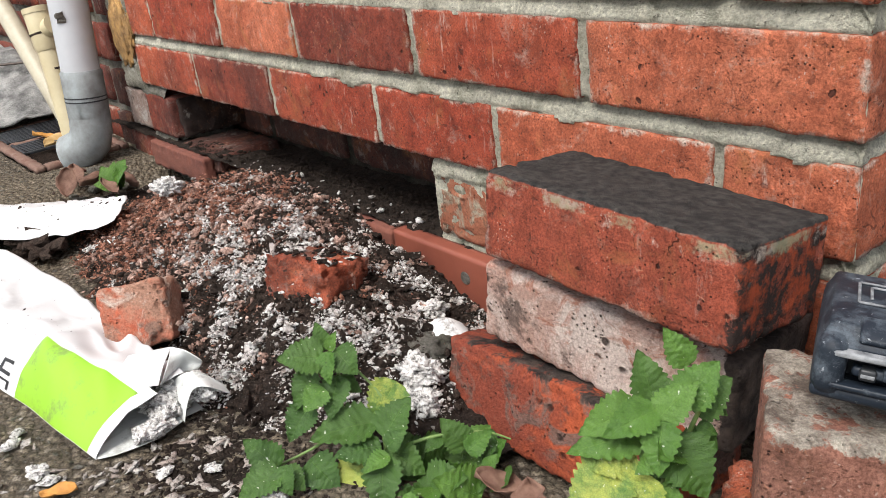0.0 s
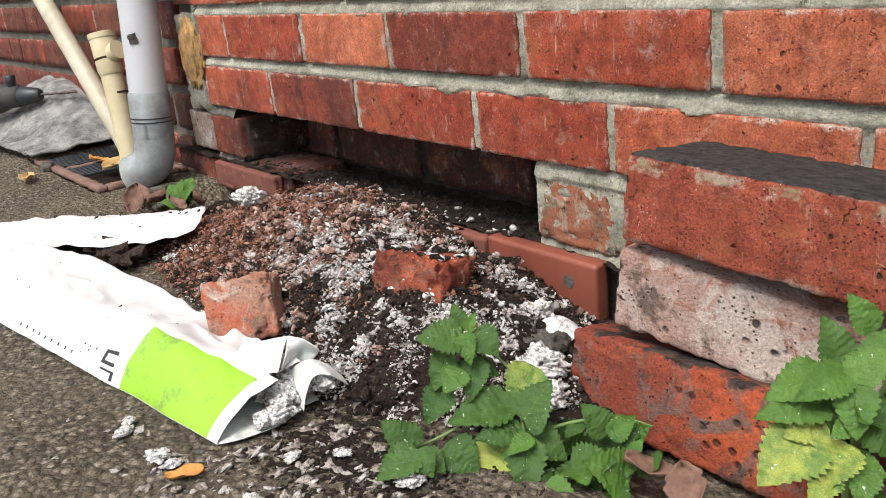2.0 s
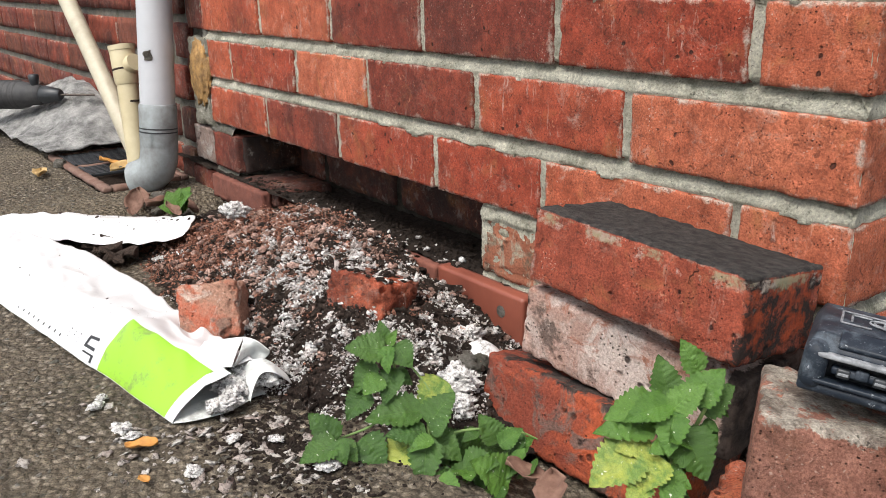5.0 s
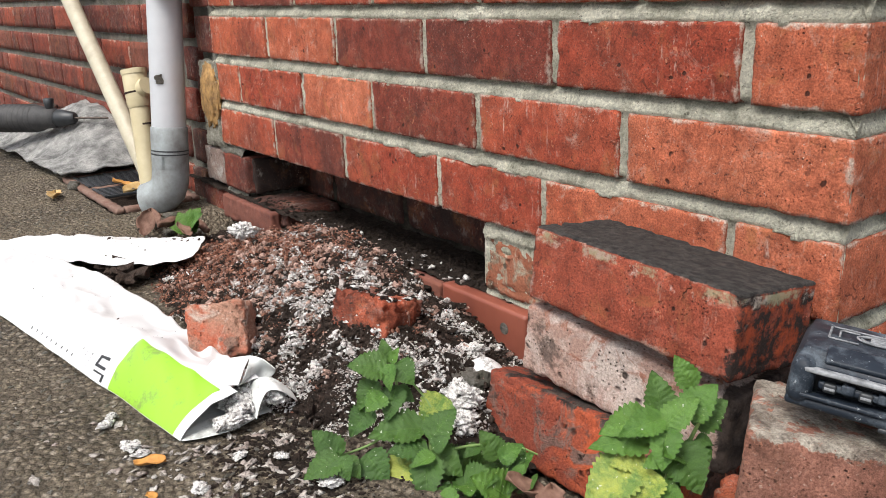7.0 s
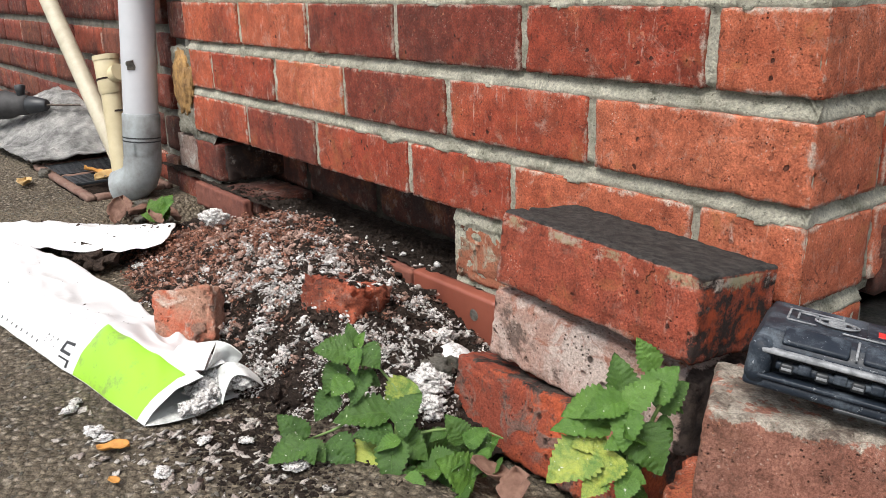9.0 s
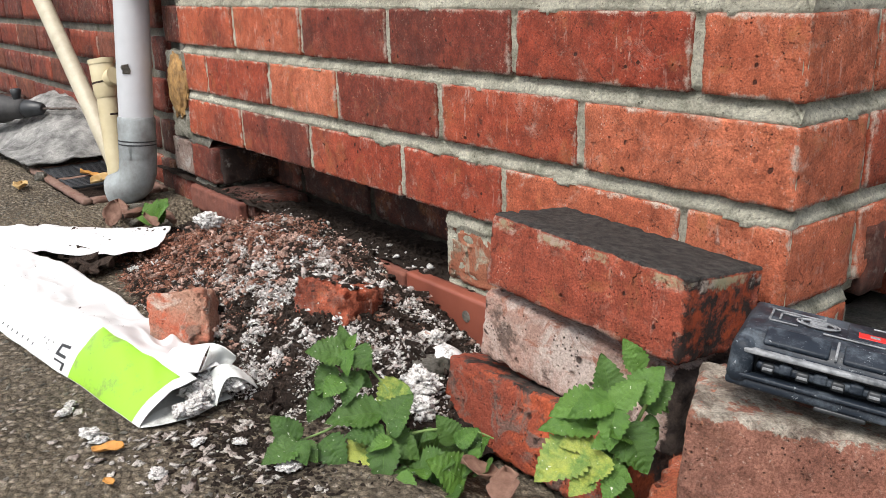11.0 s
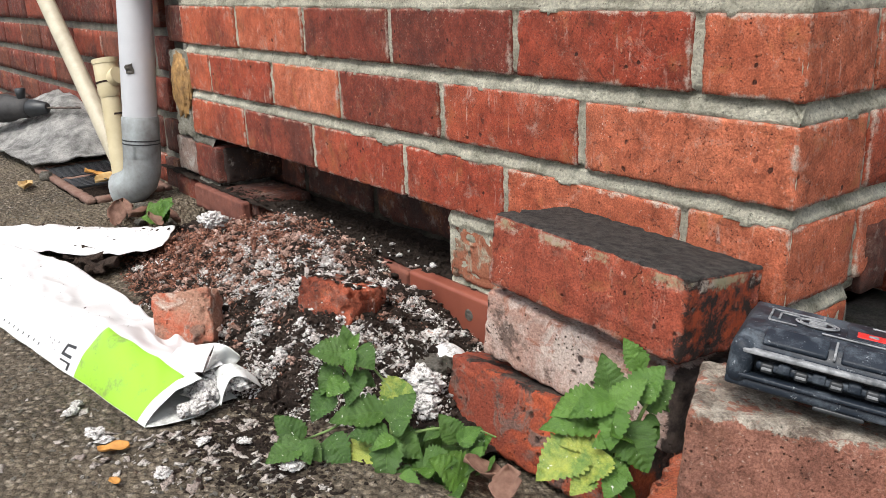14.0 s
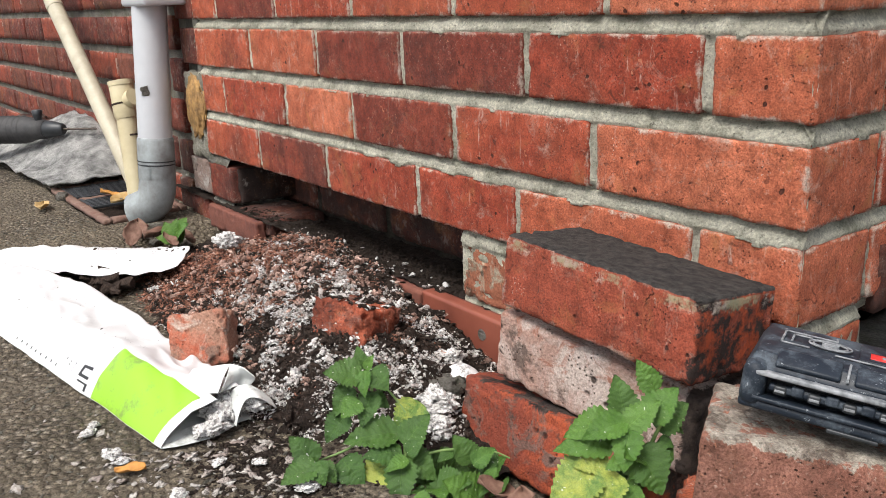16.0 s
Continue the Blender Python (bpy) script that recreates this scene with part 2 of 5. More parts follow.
def mortar_material(name, a, b, moss=0.4):
    g = Graph(name)
    grain, blot = g.step(g.noise(300, 5, 0.75), 0.28, 0.72), g.noise(22, 6, 0.65)
    c = g.mix(g.step(blot, 0.35, 0.65), a, b)
    c = g.mix(g.math("MULTIPLY", g.step(g.noise(20, 8, 0.75), 0.5, 0.62), moss), c, (0.12, 0.125, 0.07))
    c = g.mix(1.0, c, g.mix(grain, (0.5, 0.5, 0.49), (1.35, 1.35, 1.35)), "MULTIPLY")
    c = g.mix(g.step(g.noise(210, 5, 0.75), 0.6, 0.66, 0, 0.75), c, (0.07, 0.065, 0.05))
    return g.done(c, 0.95, g.math("ADD", grain, g.math("ADD", blot, g.noise(110, 6, 0.75))), 1.0, 0.0045, Specular_IOR_Level=0.2)


MORTAR = mortar_material("grey_mortar", (0.46, 0.44, 0.35), (0.78, 0.75, 0.62), 0.45)
# mortar colour lowered to the shade inside the opening
MORTAR_SHADE = mortar_material("shade_dark_mortar", (0.02, 0.017, 0.014), (0.075, 0.062, 0.05), 0.2)
MORTAR_LIMY = mortar_material("limy_mortar", (0.26, 0.245, 0.2), (0.47, 0.45, 0.38), 0.5)
MORTAR_OLD = mortar_material("stained_mortar", (0.16, 0.155, 0.14), (0.29, 0.27, 0.23), 0.6)


def soil_material(name, a, b, white=0.0, each=False):
    g = Graph(name)
    n = g.noise(85, 7, 0.75)
    c = g.mix(g.step(n, 0.35, 0.7), a, b)
    c = g.mix(1.0, c, g.mix(g.step(g.noise(520, 3, 0.7), 0.3, 0.7), (0.3, 0.3, 0.3), (1.6, 1.6, 1.6)), "MULTIPLY")
    if each:
        c = g.mix(1.0, c, g.mix(g.island(), (0.55, 0.5, 0.48), (1.5, 1.5, 1.5)), "MULTIPLY")
    if white:
        c = g.mix(g.math("MULTIPLY", g.step(g.noise(150, 5, 0.7), 0.6, 0.64), white), c, (0.52, 0.5, 0.46))
    return g.done(c, 0.97, g.math("ADD", n, g.noise(300, 4, 0.8)), 0.9, 0.004, Specular_IOR_Level=0.15)


SOIL = soil_material("dark_soil", (0.012, 0.009, 0.007), (0.042, 0.029, 0.023), 0.5)
SOIL_PLAIN = soil_material("dusty_soil", (0.026, 0.019, 0.015), (0.075, 0.052, 0.041))
SOIL_DARK = soil_material("deep_brown_soil", (0.014, 0.0105, 0.0085), (0.044, 0.031, 0.024))
# soil colour taken down to black for the shade under the house
SOIL_SHADE = soil_material("shade_black_soil", (0.005, 0.004, 0.0035), (0.015, 0.012, 0.01))
SOIL_RED = soil_material("brick_dust_soil", (0.15, 0.066, 0.044), (0.4, 0.2, 0.14), 0.0, True)
SOIL_PINK = soil_material("pink_mortar_crumb", (0.2, 0.115, 0.09), (0.52, 0.38, 0.32), 0.0, True)


def concrete_material():
    g = Graph("worn_concrete")
    c1 = g.cells(130, "Color")
    stone = g.split(c1)
    c = g.mix(stone[0], (0.062, 0.05, 0.036), (0.21, 0.176, 0.13))
    c = g.mix(g.step(stone[1], 0.75, 0.95, 0, 0.7), c, (0.34, 0.3, 0.25))
    c = g.mix(g.step(g.cells(130), 0.35, 0.6, 0, 0.9), c, (0.05, 0.041, 0.031))
    blot = g.noise(3.5, 6, 0.6)
    c = g.mix(g.step(blot, 0.35, 0.7), c, g.mix(0.62, c, (0.18, 0.148, 0.105)))
    c = g.mix(1.0, c, g.mix(g.step(g.noise(560, 6, 0.8), 0.36, 0.64), (0.34, 0.34, 0.34), (1.75, 1.73, 1.7)), "MULTIPLY")
    h = g.math("SUBTRACT", g.noise(260, 4, 0.7), g.math("MULTIPLY", g.cells(130), 1.6))
    return g.done(c, 0.93, h, 1.0, 0.006, Specular_IOR_Level=0.25)


CONCRETE = concrete_material()


def tile_material():
    g = Graph("terracotta")
    c = g.mix(g.step(g.noise(14, 5), 0.3, 0.7), (0.17, 0.046, 0.028), (0.23, 0.066, 0.04))
    c = g.mix(g.step(g.noise(40, 7, 0.75), 0.6, 0.7, 0, 0.6), c, (0.11, 0.06, 0.045))
    return g.done(c, 0.55, g.noise(300, 3), 0.15, 0.001)


TILE = tile_material()


def dusty_tile(name, a, b):
    g = Graph(name)
    c = g.mix(g.step(g.noise(26, 7, 0.7), 0.35, 0.65), a, b)
    return g.done(c, 0.9, g.noise(200, 5, 0.7), 0.6, 0.002)


TILE_DUSTY = dusty_tile("dusty_terracotta", (0.13, 0.06, 0.042), (0.2, 0.13, 0.1))
TILE_OLD = dusty_tile("soiled_terracotta", (0.11, 0.035, 0.024), (0.2, 0.07, 0.045))


def film_material(name, color, dirt=0.5):
    g = Graph(name)
    c = g.mix(g.math("MULTIPLY", g.step(g.noise(22, 8, 0.75), 0.53, 0.62), dirt), color, (0.1, 0.085, 0.07))
    c = g.mix(g.math("MULTIPLY", g.step(g.noise(160, 3, 0.6), 0.7, 0.76), dirt), c, (0.05, 0.042, 0.035))
    return g.done(c, 0.38, g.noise(30, 4, 0.5), 0.12, 0.004, Specular_IOR_Level=0.4)


FILM = film_material("white_plastic_film", (0.63, 0.63, 0.635), 0.14)
FILM_DIRTY = film_material("soiled_plastic_film", (0.7, 0.7, 0.7), 1.0)
FILM_GREEN = film_material("lime_green_print", (0.24, 0.46, 0.03), 0.5)
FILM_IN = film_material("grey_film_inside", (0.6, 0.62, 0.6), 0.5)
INK = film_material("black_print", (0.02, 0.02, 0.022), 0.0)


def fluff_material(name, a, b):
    g = Graph(name)
    n = g.step(g.noise(260, 6, 0.8), 0.25, 0.75)
    c = g.mix(g.step(n, 0.25, 0.6), a, b)
    c = g.mix(g.step(g.island(), 0.3, 1.0, 0.0, 0.85), c, (0.3, 0.235, 0.205))
    c = g.mix(g.step(g.noise(190, 8, 0.85), 0.5, 0.58, 0, 0.85), c, (0.028, 0.021, 0.017))
    return g.done(c, 0.95, n, 0.6, 0.003, Specular_IOR_Level=0.2)


FLUFF = fluff_material("white_fibre", (0.44, 0.42, 0.4), (0.8, 0.79, 0.77))
FLAKE = fluff_material("pale_flake", (0.3, 0.27, 0.24), (0.56, 0.53, 0.49))


def leaf_material(name, a, b, edge, yellow=0.0):
    g = Graph(name)
    uv = g.split(g.local("UV"))
    c = g.mix(g.step(g.noise(60, 4), 0.3, 0.7), a, b)
    c = g.mix(g.step(g.random(), 0, 1, 0, 0.35), c, edge)
    if yellow:
        c = g.mix(g.math("MULTIPLY", g.step(g.noise(55, 5, 0.7), 0.42, 0.58), yellow), c, (0.36, 0.37, 0.07))
    # pale midrib and side veins
    off = g.math("ABSOLUTE", g.math("SUBTRACT", uv[0], 0.5))
    rib = g.step(off, 0.02, 0.008)
    side = g.math("PINGPONG", g.math("ADD", g.math("MULTIPLY", uv[1], 8.0), g.math("MULTIPLY", off, -7.0)), 0.5)
    veins = g.math("MAXIMUM", rib, g.step(side, 0.07, 0.02, 0, 0.55))
    c = g.mix(g.math("MULTIPLY", veins, 0.3), c, edge)
    net = g.step(g.cells(650, "Distance", "DISTANCE_TO_EDGE"), 0.02, 0.14)
    c = g.mix(1.0, c, g.mix(net, (0.8, 0.82, 0.76), (1.1, 1.1, 1.08)), "MULTIPLY")
    c = g.mix(g.step(g.noise(300, 2, 0.5), 0.71, 0.74, 0, 0.7), c, (0.55, 0.56, 0.5))
    h = g.math("SUBTRACT", g.math("MULTIPLY", net, 0.45), veins)
    return g.done(c, 0.5, h, 0.45, 0.0015, Subsurface_Weight=0.12, Subsurface_Radius=(0.004, 0.006, 0.001),
                  Specular_IOR_Level=0.35)


LEAF = leaf_material("nettle_green", (0.02, 0.056, 0.008), (0.036, 0.09, 0.012), (0.08, 0.15, 0.028))
LEAF_LIGHT = leaf_material("young_leaf_green", (0.038, 0.098, 0.012), (0.062, 0.14, 0.018), (0.115, 0.21, 0.04))
LEAF_YELLOW = leaf_material("yellowing_leaf", (0.05, 0.12, 0.018), (0.1, 0.17, 0.03), (0.2, 0.26, 0.07), 0.6)


def plain(name, a, b, scale, rough, bump=0.2, metal=0.0, spec=0.5):
    g = Graph(name)
    n = g.noise(scale, 6, 0.65)
    c = g.mix(g.step(n, 0.32, 0.7), a, b)
    return g.done(c, rough, g.noise(scale * 6, 4, 0.7), bump, 0.001, Metallic=metal, Specular_IOR_Level=spec)


STEM = plain("stem_green", (0.09, 0.17, 0.04), (0.17, 0.24, 0.07), 60, 0.6)
DEAD_LEAF = plain("dead_leaf_brown", (0.11, 0.052, 0.034), (0.21, 0.12, 0.085), 90, 0.8, 0.5)
DRY_LEAF = plain("dry_leaf_ochre", (0.36, 0.22, 0.08), (0.5, 0.36, 0.17), 50, 0.75, 0.4)
ORANGE_LEAF = plain("orange_leaf", (0.3, 0.13, 0.025), (0.5, 0.24, 0.05), 90, 0.7, 0.4)
PVC_GREY = plain("grey_pvc", (0.4, 0.41, 0.43), (0.47, 0.48, 0.5), 9, 0.5, 0.05)
PVC_GREY_DIRTY = plain("grey_pvc_dusty", (0.15, 0.15, 0.148), (0.3, 0.335, 0.34), 26, 0.6, 0.1)
PVC_CREAM = plain("cream_pvc", (0.33, 0.295, 0.215), (0.46, 0.42, 0.32), 22, 0.45, 0.05)
PVC_YELLOW = plain("yellowed_pvc", (0.46, 0.39, 0.24), (0.56, 0.49, 0.32), 22, 0.45, 0.05)
BLACK_PLASTIC = plain("black_plastic", (0.012, 0.014, 0.016), (0.028, 0.031, 0.035), 40, 0.45, 0.1)
DRILL_BODY = plain("dark_grey_plastic", (0.028, 0.028, 0.03), (0.055, 0.053, 0.052), 60, 0.7, 0.3)
STEEL = plain("drill_steel", (0.06, 0.05, 0.045), (0.16, 0.13, 0.11), 200, 0.5, 0.3, 0.8)
FOAM = plain("expanding_foam", (0.13, 0.07, 0.025), (0.45, 0.26, 0.09), 60, 0.75, 0.9)
CEMENT_SACK = mortar_material("cement_smeared_sheet", (0.17, 0.17, 0.165), (0.58, 0.57, 0.55), 0.0)
STONE = mortar_material("grey_stone", (0.12, 0.11, 0.095), (0.25, 0.235, 0.205), 0.3)
RED_PRINT = plain("red_print", (0.5, 0.02, 0.02), (0.6, 0.035, 0.03), 90, 0.4, 0.05)
SCUFF = plain("scuffed_plastic_edge", (0.06, 0.066, 0.072), (0.3, 0.31, 0.32), 120, 0.6, 0.4)


def case_material():
    g = Graph("smoky_plastic")
    dust = g.math("MULTIPLY", g.step(g.noise(34, 8, 0.78), 0.48, 0.7), 0.6)
    c = g.mix(dust, (0.01, 0.015, 0.023), (0.16, 0.19, 0.22))
    c = g.mix(g.step(g.noise(260, 3, 0.7), 0.64, 0.7, 0, 0.6), c, (0.34, 0.36, 0.38))
    return g.done(c, g.step(g.noise(34, 5), 0.35, 0.65, 0.4, 0.75), g.noise(120, 4), 0.2, 0.001, Specular_IOR_Level=0.3)


CASE = case_material()


# ---- mesh helpers ----
def mesh_object(name, verts, faces, material, parent=None, label="", smooth=True, uvs=None):
    me = bpy.data.meshes.new(name)
    me.from_pydata(verts, [], faces)
    if uvs is not None:
        lay = me.uv_layers.new()
        for lp in me.loops:
            lay.data[lp.index].uv = uvs[lp.vertex_index]
    me.polygons.foreach_set("use_smooth", [smooth] * len(me.polygons))
    me.materials.append(material)
    ob = new(name, me)
    if parent is not None:
        ob.parent = parent
    if label:
        ob["label"] = label
    return ob


def part(name, bm, material, parent, label="", smooth=True):
    me = bpy.data.meshes.new(name)
    bm.to_mesh(me)
    bm.free()
    me.polygons.foreach_set("use_smooth", [smooth and len(p.vertices) < 6 for p in me.polygons])
    me.materials.append(material)
    ob = new(name, me)
    ob.parent = parent
    if label:
        ob["label"] = label
    return ob


def empty(name, m, label, category, group="", kind=""):
    ob = new(name)
    ob.empty_display_size = 0.02
    ob.matrix_basis = m
    return tagged(ob, label, category, group, kind)


def wobble(p, scale, amp, seed=0.0):
    """A small noise vector at p."""
    q = Vector(p) * scale + Vector((seed * 3.7, seed * 1.3, -seed * 2.1))
    return noise.noise_vector(q) * amp


def rough_block(size, cell=0.008, r=0.004, amp=0.0012, chip=0.003, seed=0.0, at=(0, 0, 0), skip=()):
    """Vertices and faces of a worn block with rounded, chipped edges. skip: sides left out, such as (1, 1) for +y."""
    n = [max(2, round(s / cell)) for s in size]
    index, verts, faces = {}, [], []
    half = Vector(size) / 2
    inner = Vector([h - r for h in half])
    off = Vector(at)

    def vert(ijk):
        if ijk not in index:
            p = Vector([(ijk[a] / n[a] - 0.5) * size[a] for a in range(3)])
            c = Vector([max(-inner[a], min(inner[a], p[a])) for a in range(3)])
            d = p - c
            w = p + off
            k = Vector((w.x * 1.0, w.y, w.z))
            near = sum(1 for a in range(3) if abs(p[a]) > half[a] - 0.012)
            if d.length > 1e-9:
                p = c + d.normalized() * r
            if near >= 2:
                bite = 0.5 * max(0.0, noise.noise(k * 60 + Vector((seed, 0, 0))) - 0.15) + max(0.0, noise.noise(k * 110 + Vector((0, seed, 0)))) * 0.4
                p -= Vector([math.copysign(1, p[a]) if abs(p[a]) > half[a] - 0.012 else 0 for a in range(3)]) * bite * chip * 2.2
            p += wobble(k, 55, amp, seed) + wobble(k, 170, amp * 0.5, seed)
            index[ijk] = len(verts)
            verts.append(p + off)
        return index[ijk]

    for a in range(3):
        b, c = (a + 1) % 3, (a + 2) % 3
        for side in (0, 1):
            if (a, side) in skip:
                continue
            for i in range(n[b]):
                for j in range(n[c]):
                    q = []
                    for di, dj in ((0, 0), (1, 0), (1, 1), (0, 1)):
                        ijk = [0, 0, 0]
                        ijk[a], ijk[b], ijk[c] = side * n[a], i + di, j + dj
                        q.append(vert(tuple(ijk)))
                    faces.append(q if side else q[::-1])
    return verts, faces


def block_thing(name, size, m, material, label, category, cell=0.006, r=0.004, amp=0.0015, chip=0.005, seed=1.0, group=""):
    v, f = rough_block(size, cell, r, amp, chip, seed)
    ob = mesh_object(name, v, f, material)
    ob.matrix_basis = m
    return tagged(ob, label, category, group)


def tube(points, radii, sides=24, cap=True):
    """A tube along points; radii one for each."""
    bm = bmesh.new()
    pts = [Vector(p) for p in points]
    rings = []
    side = None
    for i, p in enumerate(pts):
        d = (pts[min(i + 1, len(pts) - 1)] - pts[max(i - 1, 0)]).normalized()
        if side is None:
            side = d.orthogonal().normalized()
        side = (side - d * side.dot(d)).normalized()
        up = d.cross(side)
        rings.append([bm.verts.new(p + (side * math.cos(a) + up * math.sin(a)) * radii[i])
                      for a in [2 * math.pi * k / sides for k in range(sides)]])
    for a, b in zip(rings, rings[1:]):
        for k in range(sides):
            bm.faces.new((a[k], a[(k + 1) % sides], b[(k + 1) % sides], b[k]))
    if cap:
        bm.faces.new([bm.verts.new(v.co) for v in rings[0][::-1]])
        bm.faces.new([bm.verts.new(v.co) for v in rings[-1]])
    return bm


def box_bm(size, at=(0, 0, 0), bevel=0.0, m=None, segments=2):
    bm = bmesh.new()
    bmesh.ops.create_cube(bm, size=1)
    bmesh.ops.scale(bm, vec=size, verts=bm.verts)
    if bevel:
        bmesh.ops.bevel(bm, geom=bm.edges[:], offset=bevel, segments=segments, affect="EDGES", profile=0.5)
    bmesh.ops.translate(bm, vec=at, verts=bm.verts)
    if m is not None:
        bm.transform(m)
    return bm


def smooth_step(x, a, b):
    t = max(0.0, min(1.0, (x - a) / (b - a)))
    return t * t * (3 - 2 * t)


# ---- ground ----
def ground_height(x, y):
    """Concrete at 0.048, with a soil-filled dip along the foot of the wall."""
    dip = smooth_step(x, -1.32, -1.22) * (1 - smooth_step(x, -0.02, 0.06)) * smooth_step(y, -0.27, -0.17)
    edge = 0.004 * noise.noise(Vector((x * 9, y * 9, 2)))
    drain = smooth_step(x, -1.885, -1.87) * (1 - smooth_step(x, -1.455, -1.44)) * smooth_step(y, -0.185, -0.17) * (1 - smooth_step(y, -0.025, -0.01))
    return 0.048 + edge - 0.038 * dip - 0.05 * drain


def lines(spans):
    out = []
    for a, b, n in spans:
        out += [a + (b - a) * i / n for i in range(n)]
    return out + [spans[-1][1]]


def build_ground():
    xs = lines([(-60, -8, 8), (-8, -3, 10), (-3, -1.7, 40), (-1.7, 0.35, 360), (0.35, 1.5, 20), (1.5, 60, 8)])
    ys = lines([(-60, -6, 8), (-6, -1.2, 12), (-1.2, -0.62, 20), (-0.62, -0.08, 110), (-0.08, 0.4, 16), (0.4, 3, 5), (3, 60, 6)])
    verts = []
    for y in ys:
        for x in xs:
            z = ground_height(x, y)
            if -1.7 < x < 0.35 and -0.62 < y < 0:
                k = Vector((x, y, 0))
                z += 0.0022 * noise.noise(k * 160) + 0.0016 * abs(noise.noise(k * 330))
            verts.append((x, y, z))
    n = len(xs)
    faces = [(j * n + i, j * n + i + 1, (j + 1) * n + i + 1, (j + 1) * n + i) for j in range(len(ys) - 1) for i in range(n - 1)]
    tagged(mesh_object("ground", verts, faces, CONCRETE), "worn grey-brown concrete paving with exposed aggregate", "paving", kind="structure")


build_ground()

# ---- brick walls ----
COURSE, BASE, BED = 0.086, 0.09, 0.011
# the bed joints run from JOINT_LOW to JOINT_TOP about each course line
JOINT_LOW, JOINT_TOP = -0.0035, 0.0135
BED_HIGH = JOINT_TOP - JOINT_LOW
BRICK_DEEP = 0.108


def course_z(c):
    return BASE + COURSE * c


def lay(wall, x0, x1, c, material=None, plane="y", cell=0.012, low=0.0, face=0.0):
    """One brick of course c between the joints x0 and x1, its face in the plane y = face (or x = 0)."""
    size = (x1 - x0 - BED, BRICK_DEEP, COURSE - BED_HIGH - low)
    mid = ((x0 + x1) / 2, face + BRICK_DEEP / 2, course_z(c) + JOINT_TOP + size[2] / 2 + low)
    if plane == "x":
        size = (BRICK_DEEP, size[0], size[2])
        mid = (-BRICK_DEEP / 2 - BED / 2, (x0 + x1) / 2, mid[2])
    v, f = rough_block(size, cell, 0.0018, 0.0009, 0.0018, mid[0] * 7 + c)
    ob = mesh_object("brick", v, f, material or BRICK, wall)
    ob.location = Vector(mid) + wobble(mid, 9, 0.0014) - Vector((0, 0.0006, 0) if plane == "y" else (-0.0006, 0, 0))
    ob.rotation_euler = wobble(mid, 13, 0.005)
    return ob


def mortar(wall, size, at, material=MORTAR, cell=0.012):
    v, f = rough_block(size, cell, 0.002, 0.0016, 0.002, at[0])
    ob = mesh_object("mortar", v, f, material, wall)
    ob.location = at
    return ob


wall_south = empty("wall_south", pose(0, 0, 0), "old red brick house wall with grey mortar and bricks knocked out at its foot", "wall", kind="structure")
wall_east = empty("wall_east", pose(0, 0, 0), "return of the red brick wall round the corner, with an opening at its foot", "wall", kind="structure")
wall_south_west = empty("wall_south_west", pose(0, 0, 0), "weathered red brick wall beyond a straight joint", "wall", kind="structure")

TOP = 9
HOLE_L, HOLE_R = -1.175, -0.472
LEFT_END = -1.285
Z_TOP = course_z(TOP)

LINTEL = course_z(1) + JOINT_TOP + 0.003
# mortar cores, set back behind the brick faces
SET = 0.0125
mortar(wall_south, (-LEFT_END - 0.03, 0.1, Z_TOP - LINTEL - 0.004), (LEFT_END / 2 - 0.003, SET + 0.05, (Z_TOP + LINTEL) / 2 - 0.001), cell=0.009)
mortar(wall_south, (HOLE_L - LEFT_END - 0.012, 0.098, COURSE), ((HOLE_L + LEFT_END) / 2 - 0.006, SET + 0.05, course_z(0.5) - 0.004), MORTAR_OLD)
mortar(wall_south, (-HOLE_R - 0.014, 0.098, COURSE), (HOLE_R / 2 + 0.001, SET + 0.05, course_z(0.5) - 0.004), MORTAR, cell=0.009)
mortar(wall_south, (-LEFT_END - 0.01, 0.1, 0.13), (LEFT_END / 2 - 0.002, SET + 0.055, BASE - 0.108), MORTAR_OLD)
mortar(wall_south, (-HOLE_R - 0.01, 0.09, 0.1), (HOLE_R / 2 - 0.002, SET + 0.05, BASE - 0.054), MORTAR_OLD)



def joint_face(wall, u0, u1, z0, z1, place, material=MORTAR, step=0.003, seed=0.0):
    """Struck mortar between the bricks: flush at the foot of each bed joint, sunk under the brick above, smeared here and there.
    place(u, depth, z) puts a point of the face into the world."""
    nu, nz = round((u1 - u0) / step), round((z1 - z0) / step)
    verts = []
    for j in range(nz + 1):
        z = z0 + (z1 - z0) * j / nz
        for i in range(nu + 1):
            u = u0 + (u1 - u0) * i / nu
            k = Vector((u, z, seed))
            rise = (z - BASE - JOINT_LOW) % COURSE
            v = rise / BED_HIGH + 0.25 * noise.noise(k * 40)
            if -0.1 < v < 1.1:
                depth = 0.0004 + 0.0095 * max(0.0, v) ** 1.5
            else:
                depth = 0.0034
            spill = noise.noise(Vector((u * 19, math.floor((z - BASE - JOINT_LOW) / COURSE + 0.5) * 7.3, seed + 4)))
            over = rise - COURSE if rise > COURSE / 2 else 1.0
            if over < 0 and -over < 0.014 * (spill - 0.28) + 0.003 * noise.noise(k * 120):
                depth = -0.0018
            depth += 0.0016 * noise.noise(k * 70) + 0.0014 * noise.noise(k * 210)
            verts.append(place(u, depth, z))
    n = nu + 1
    faces = [(j * n + i, j * n + i + 1, (j + 1) * n + i + 1, (j + 1) * n + i) for j in range(nz) for i in range(nu)]
    return mesh_object("mortar", verts, faces, material, wall)


